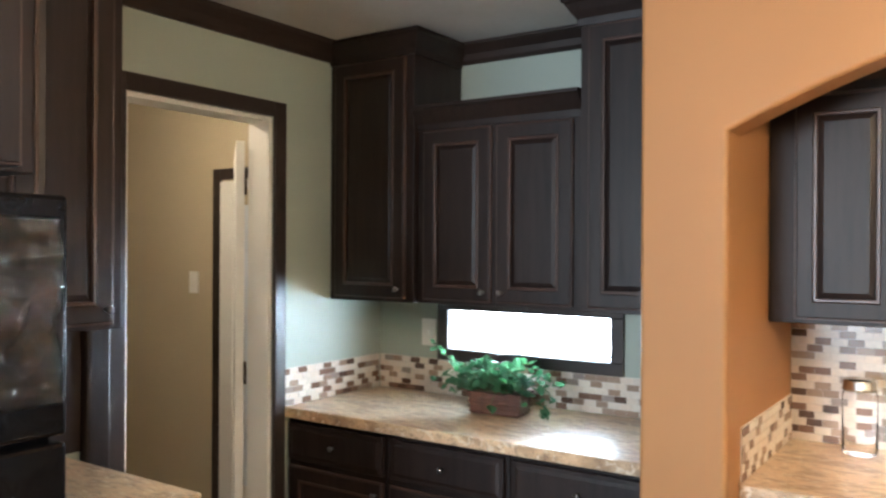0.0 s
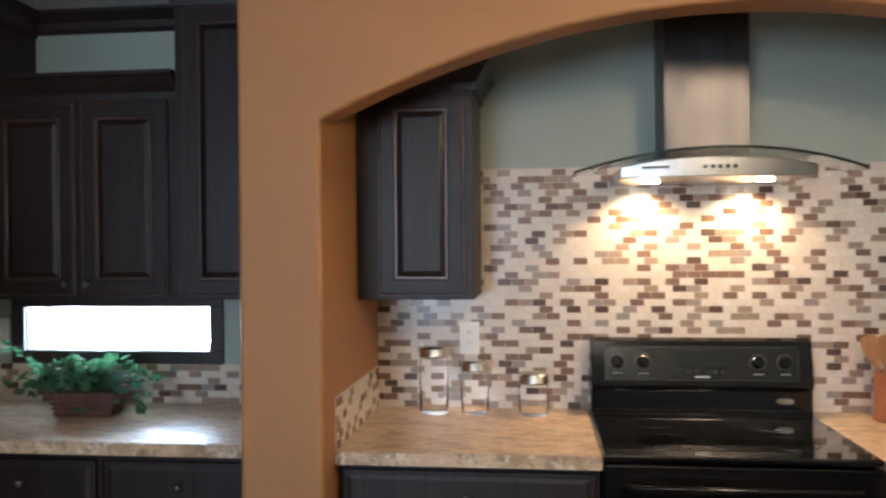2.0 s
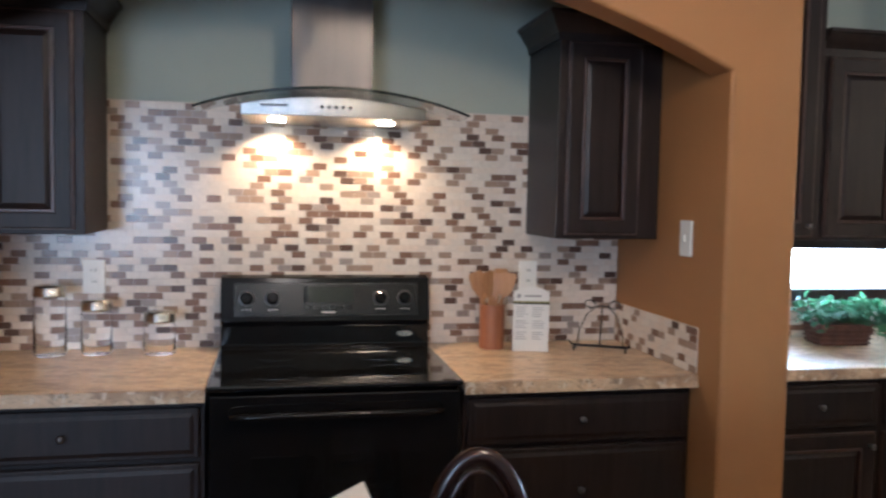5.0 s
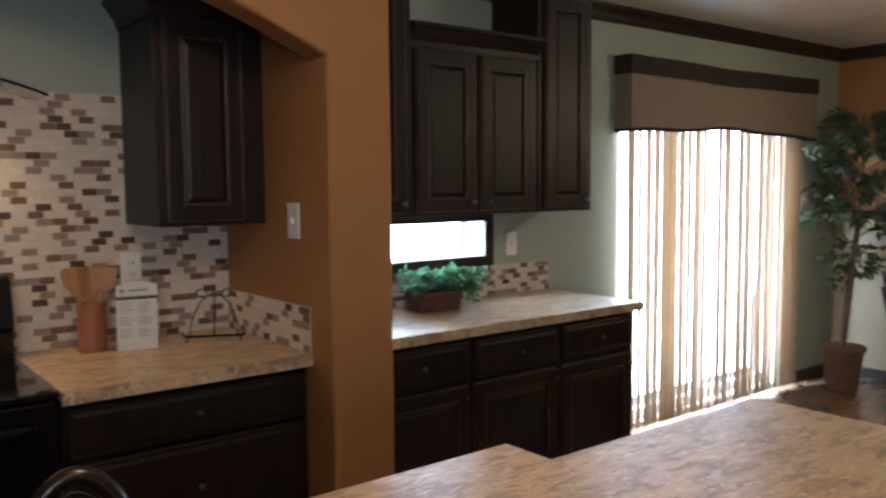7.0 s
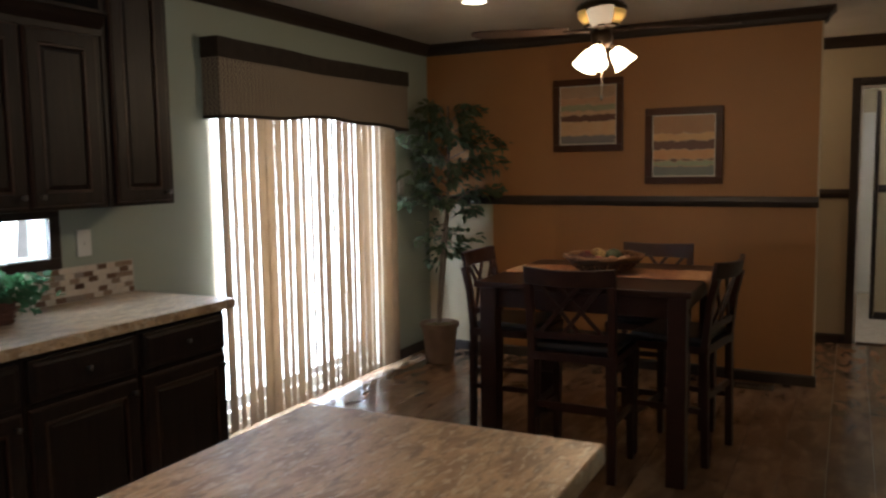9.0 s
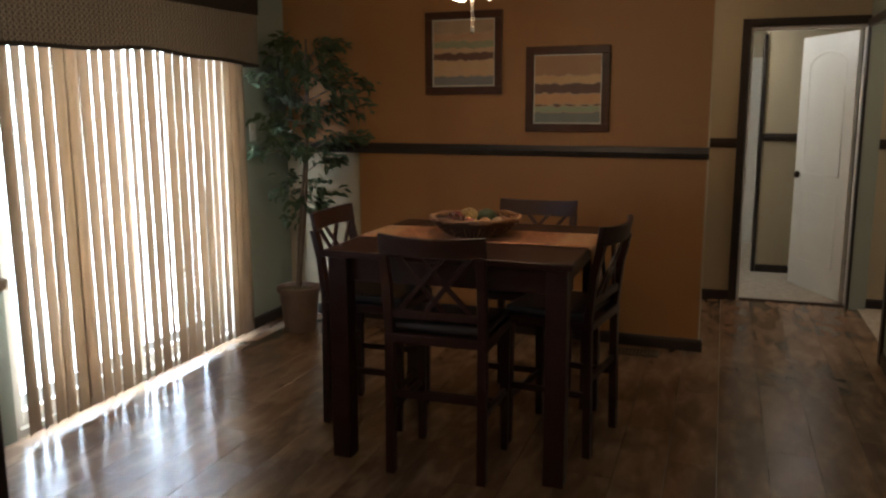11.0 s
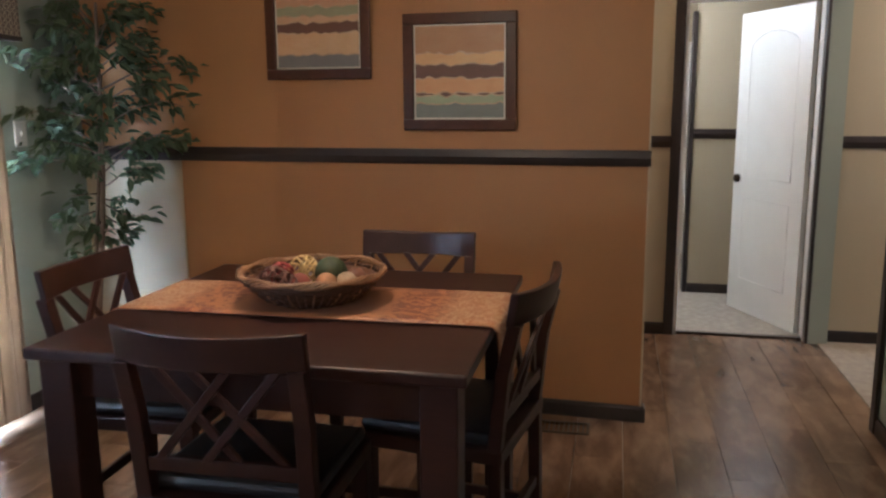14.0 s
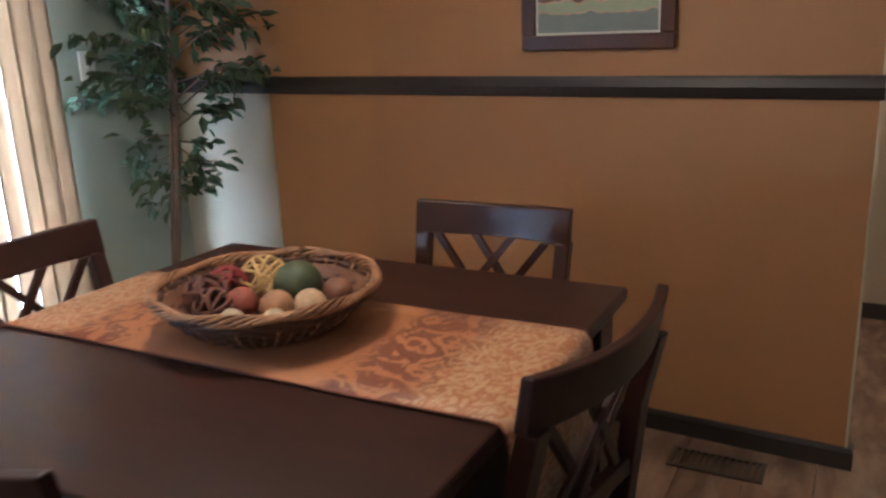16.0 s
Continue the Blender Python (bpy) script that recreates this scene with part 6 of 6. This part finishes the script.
for k in range(46):
    zb = 0.80 + 1.02 * (k / 45) ** 0.9
    i = min(int((zb - 0.24) / 0.17), 9)
    base = trunk[i].lerp(trunk[i + 1], (zb - 0.24) / 0.17 - i)
    a = k * 2.4 + rnd.uniform(-0.4, 0.4)
    reach = (0.13 if zb < 0.9 else 0.22 if zb < 1.1 else 0.45 if zb < 1.66 else 0.30) * rnd.uniform(0.65, 1.12)
    dx, dy = math.cos(a), math.sin(a)
    rise = rnd.uniform(0.05, 0.16) if zb > 1.05 else rnd.uniform(-0.08, 0.05)
    pts = [base, base + Vector((dx * reach * 0.4, dy * reach * 0.4, rise * 0.7)), base + Vector((dx * reach * 0.75, dy * reach * 0.75, rise)), base + Vector((dx * reach, dy * reach, rise * 0.75))]
    lim = 0.235 - base.y
    for p in pts:
        p.y = min(p.y, 0.23)
        p.x = min(p.x, 0.40)
    tube(bm, pts, [0.005, 0.004, 0.003, 0.0015], 5)
    for j in range(33 if zb > 1.05 else 14):
        t = rnd.uniform(0.3, 1)
        q = min(int(t * 3), 2)
        p = pts[q].lerp(pts[q + 1], t * 3 - q) + Vector((rnd.gauss(0, 0.03), rnd.gauss(0, 0.03), rnd.gauss(0, 0.025)))
        p.y, p.x = min(p.y, 0.25), min(p.x, 0.40)
        leaf_mesh(lf, p, Vector((dx * 0.6 + rnd.uniform(-0.8, 0.8), dy * 0.6 + rnd.uniform(-0.8, 0.5), rnd.uniform(-1.0, 0.3))), rnd.uniform(0.052, 0.086), rnd, 0.50)
part("trunk", bm, BARK, tree, "slim pale brown trunk with fine limbs", smooth=True)
part("crown", lf, LEAF_B, tree, "pointed green leaves")

# floor register
vent = thing("floor_vent", pose(7.87, 0.70, 0.001), "brown metal floor register by the wall", "vent")
bm = bmesh.new()
for b in ((-0.065, 0.065, -0.15, -0.135), (-0.065, 0.065, 0.135, 0.15), (-0.065, -0.052, -0.135, 0.135), (0.052, 0.065, -0.135, 0.135)):
    bx(bm, b[0], b[1], b[2], b[3], 0, 0.006)
VENTM = mat("brown_vent_metal", (0.10, 0.075, 0.05), 0.5, 0.3)
part("frame", bm, VENTM, vent)
for k in range(12):
    bm = bmesh.new()
    bx(bm, -0.052, 0.052, -0.128 + k * 0.022, -0.118 + k * 0.022, 0, 0.005)
    part("slat", bm, VENTM, vent)

# ---- pieces: floor boards and mosaic ----
def floor_mat(name, source):
    m = ramp_mat(name, FLOORS, source, 0.3, 0.25, 0.1)
    n, l = m.node_tree.nodes, m.node_tree.links
    b = n["Principled BSDF"]
    b.inputs["Specular IOR Level"].default_value = 0.75
    hs = [k for k in n if k.type == "HUE_SAT"][0]
    geo = n.new("ShaderNodeNewGeometry")
    z = n.new("ShaderNodeTexNoise")
    z.inputs["Scale"].default_value = 10
    z.inputs["Detail"].default_value = 7
    z.inputs["Distortion"].default_value = 0.25
    mp = n.new("ShaderNodeMapping")
    mp.inputs["Scale"].default_value = (0.45, 1.2, 1)
    l.new(geo.outputs["Position"], mp.inputs[0])
    l.new(mp.outputs[0], z.inputs["Vector"])
    r = n.new("ShaderNodeMapRange")
    r.inputs["From Min"].default_value, r.inputs["From Max"].default_value = 0.44, 0.64
    l.new(z.outputs["Fac"], r.inputs["Value"])
    x = n.new("ShaderNodeMix")
    x.data_type = "RGBA"
    l.new(hs.outputs[0], x.inputs["A"])
    x.inputs["B"].default_value = (0.37, 0.245, 0.155, 1)
    r.inputs["To Max"].default_value = 0.6
    l.new(r.outputs[0], x.inputs["Factor"])
    z2 = n.new("ShaderNodeTexNoise")
    z2.inputs["Scale"].default_value, z2.inputs["Detail"].default_value, z2.inputs["Distortion"].default_value = 6.5, 4, 0.4
    off = n.new("ShaderNodeVectorMath")
    off.operation = "ADD"
    jump = n.new("ShaderNodeObjectInfo" if source == "object" else "ShaderNodeNewGeometry").outputs["Random" if source == "object" else "Random Per Island"]
    wide = n.new("ShaderNodeMath")
    wide.operation = "MULTIPLY"
    wide.inputs[1].default_value = 37.0
    l.new(jump, wide.inputs[0])
    l.new(mp.outputs[0], off.inputs[0])
    l.new(wide.outputs[0], off.inputs[1])
    l.new(off.outputs[0], z2.inputs["Vector"])
    r2 = n.new("ShaderNodeMapRange")
    r2.inputs["From Min"].default_value, r2.inputs["From Max"].default_value, r2.inputs["To Max"].default_value = 0.46, 0.66, 0.75
    l.new(z2.outputs["Fac"], r2.inputs["Value"])
    x2 = n.new("ShaderNodeMix")
    x2.data_type = "RGBA"
    l.new(x.outputs["Result"], x2.inputs["A"])
    x2.inputs["B"].default_value = (0.115, 0.070, 0.046, 1)
    l.new(r2.outputs[0], x2.inputs["Factor"])
    l.new(x2.outputs["Result"], b.inputs["Base Color"])
    rr = n.new("ShaderNodeMapRange")
    rr.inputs["To Min"].default_value, rr.inputs["To Max"].default_value = 0.15, 0.27
    l.new(z.outputs["Fac"], rr.inputs["Value"])
    l.new(rr.outputs[0], b.inputs["Roughness"])
    return m


FLOOR_OB, FLOOR_IS = floor_mat("stone_look_board", "object"), floor_mat("stone_look_board_field", "island")
floor = tagged(new("floor"), "brown mottled stone-look floor boards", "floor", "", "structure")
PW, PL = 0.203, 0.915
bm = bmesh.new()
bx(bm, 0, PL - 0.0015, 0, PW - 0.0018, -0.011, 0.0)
board = bpy.data.meshes.new("board")
bmesh.ops.recalc_face_normals(bm, faces=bm.faces)
bm.to_mesh(board)
bm.free()
board.materials.append(FLOOR_OB)
rest = bmesh.new()
ny = int(6.5 / PW) + 1
for j in range(ny):
    y = -3.25 + j * PW
    off = (j * 0.37) % 1 * PL
    for i in range(-1, 24):
        x = -4.0 + off + i * PL
        x2 = min(x + PL - 0.0025, 9.54)
        y2 = min(y + PW - 0.0025, YW)
        if x2 <= max(x, -4.0) + 0.02 or x >= 9.5 or y2 <= y + 0.01:
            continue
        if y < -0.85:
            x2 = min(x2, 8.178)
            if x2 - x < 0.02:
                continue
        if 4.7 < x and x2 < 9.45 and -0.72 < y and y2 < YW - 0.001 and x2 - x > PL - 0.01:
            o = bpy.data.objects.new("floor_board", board)
            scene.collection.objects.link(o)
            o.location = (x, y, 0.0)
            o.parent = floor
        else:
            bx(rest, max(x, -4.0), x2, y, y2, -0.011, 0.0)
fs = part("board_field", rest, FLOOR_IS, floor)
fs["kind"] = "stuff"

TW, TH, TT = 0.0505, 0.0252, 0.006


def mosaic(name, origin, along, length, height, label, single=True, low=0.911, skip=None):
    """Brick-pattern mosaic on a wall; along is the way it runs, seen from the room."""
    root = tagged(new(name), label, "backsplash", "", "structure")
    a = Vector(along)
    out = Vector((a.y, -a.x, 0))
    M = Matrix((( a.x, out.x, 0, origin[0]), (a.y, out.y, 0, origin[1]), (0, 0, 1, low), (0, 0, 0, 1)))
    bm = bmesh.new()
    bx(bm, 0, length, 0.0005, 0.004, 0, height, m=M)
    part("grout", bm, GROUT, root)
    meshes = {}
    field = bmesh.new()
    made = 0
    pick = random.Random(int(length * 1000) + 7)
    below = {}
    for r in range(int(height / TH + 0.3)):
        last, row = 0, {}
        for c in range(-1, int(length / TW) + 2):
            x0 = c * TW + (TW / 2 if r % 2 else 0)
            x1 = x0 + TW - 0.0018
            full = x0 >= 0 and x1 <= length
            x0, x1 = max(x0, 0.0008), min(x1, length - 0.0008)
            if x1 - x0 < 0.006:
                continue
            k, u = 0, pick.random()
            while k < 4 and u > TILES[k][0]:
                u -= TILES[k][0]
                k += 1
            if k and (last and pick.random() < 0.42 or below.get(int(x0 / TW + 0.5)) and pick.random() < 0.45):
                k = 0
            last = row[int(x0 / TW + 0.5)] = k
            z0 = r * TH
            near = single is True or (callable(single) and single(x0, z0))
            if full and near and made < 300:
                if k not in meshes:
                    q = bmesh.new()
                    bx(q, 0, TW - 0.0018, 0.0035, 0.0064, 0, TH - 0.0018)
                    bmesh.ops.recalc_face_normals(q, faces=q.faces)
                    meshes[k] = bpy.data.meshes.new("tile")
                    q.to_mesh(meshes[k])
                    q.free()
                    meshes[k].materials.append(TILES[k][1])
                o = bpy.data.objects.new("tile", meshes[k])
                scene.collection.objects.link(o)
                o.matrix_basis = M @ Matrix.Translation((x0, 0, z0))
                o.parent = root
                made += 1
            else:
                v = bx(field, x0, x1, 0.0035, 0.0064 + 0.0002 * ((r + c) % 3), z0, z0 + TH - 0.0018, m=M)
                for e in (0, 7):
                    for face in v[e].link_faces:
                        face.material_index = k
        below = row
    if field.verts:
        f = part("tile_field", field, TILES[0][2], root)
        for _, _, m2 in TILES[1:]:
            f.data.materials.append(m2)
        f["kind"] = "stuff"
    else:
        field.free()
    return root


mosaic("backsplash", (0.952, YW), (1, 0, 0), 2.326, 0.885, "mosaic of small cream, grey and brown brick tiles behind the range", single=lambda x, z: 0.62 < x < 1.55 and 0.28 < z < 0.72)
mosaic("backsplash", (0.95, 2.56), (0, 1, 0), 0.652, 0.152, "low strip of mosaic tiles on the caramel side wall")
mosaic("backsplash", (3.28, YW - 0.008), (0, -1, 0), 0.652, 0.152, "low strip of mosaic tiles on the caramel side wall")
mosaic("backsplash", (XL + 0.008, YW), (1, 0, 0), 0.71 - XL - 0.01, 0.152, "low strip of mosaic tiles under the window")
mosaic("backsplash", (XL, 2.60), (0, 1, 0), 0.61, 0.152, "low strip of mosaic tiles beside the utility doorway")
mosaic("backsplash", (3.522, YW), (1, 0, 0), 1.545, 0.152, "low strip of mosaic tiles under the window")
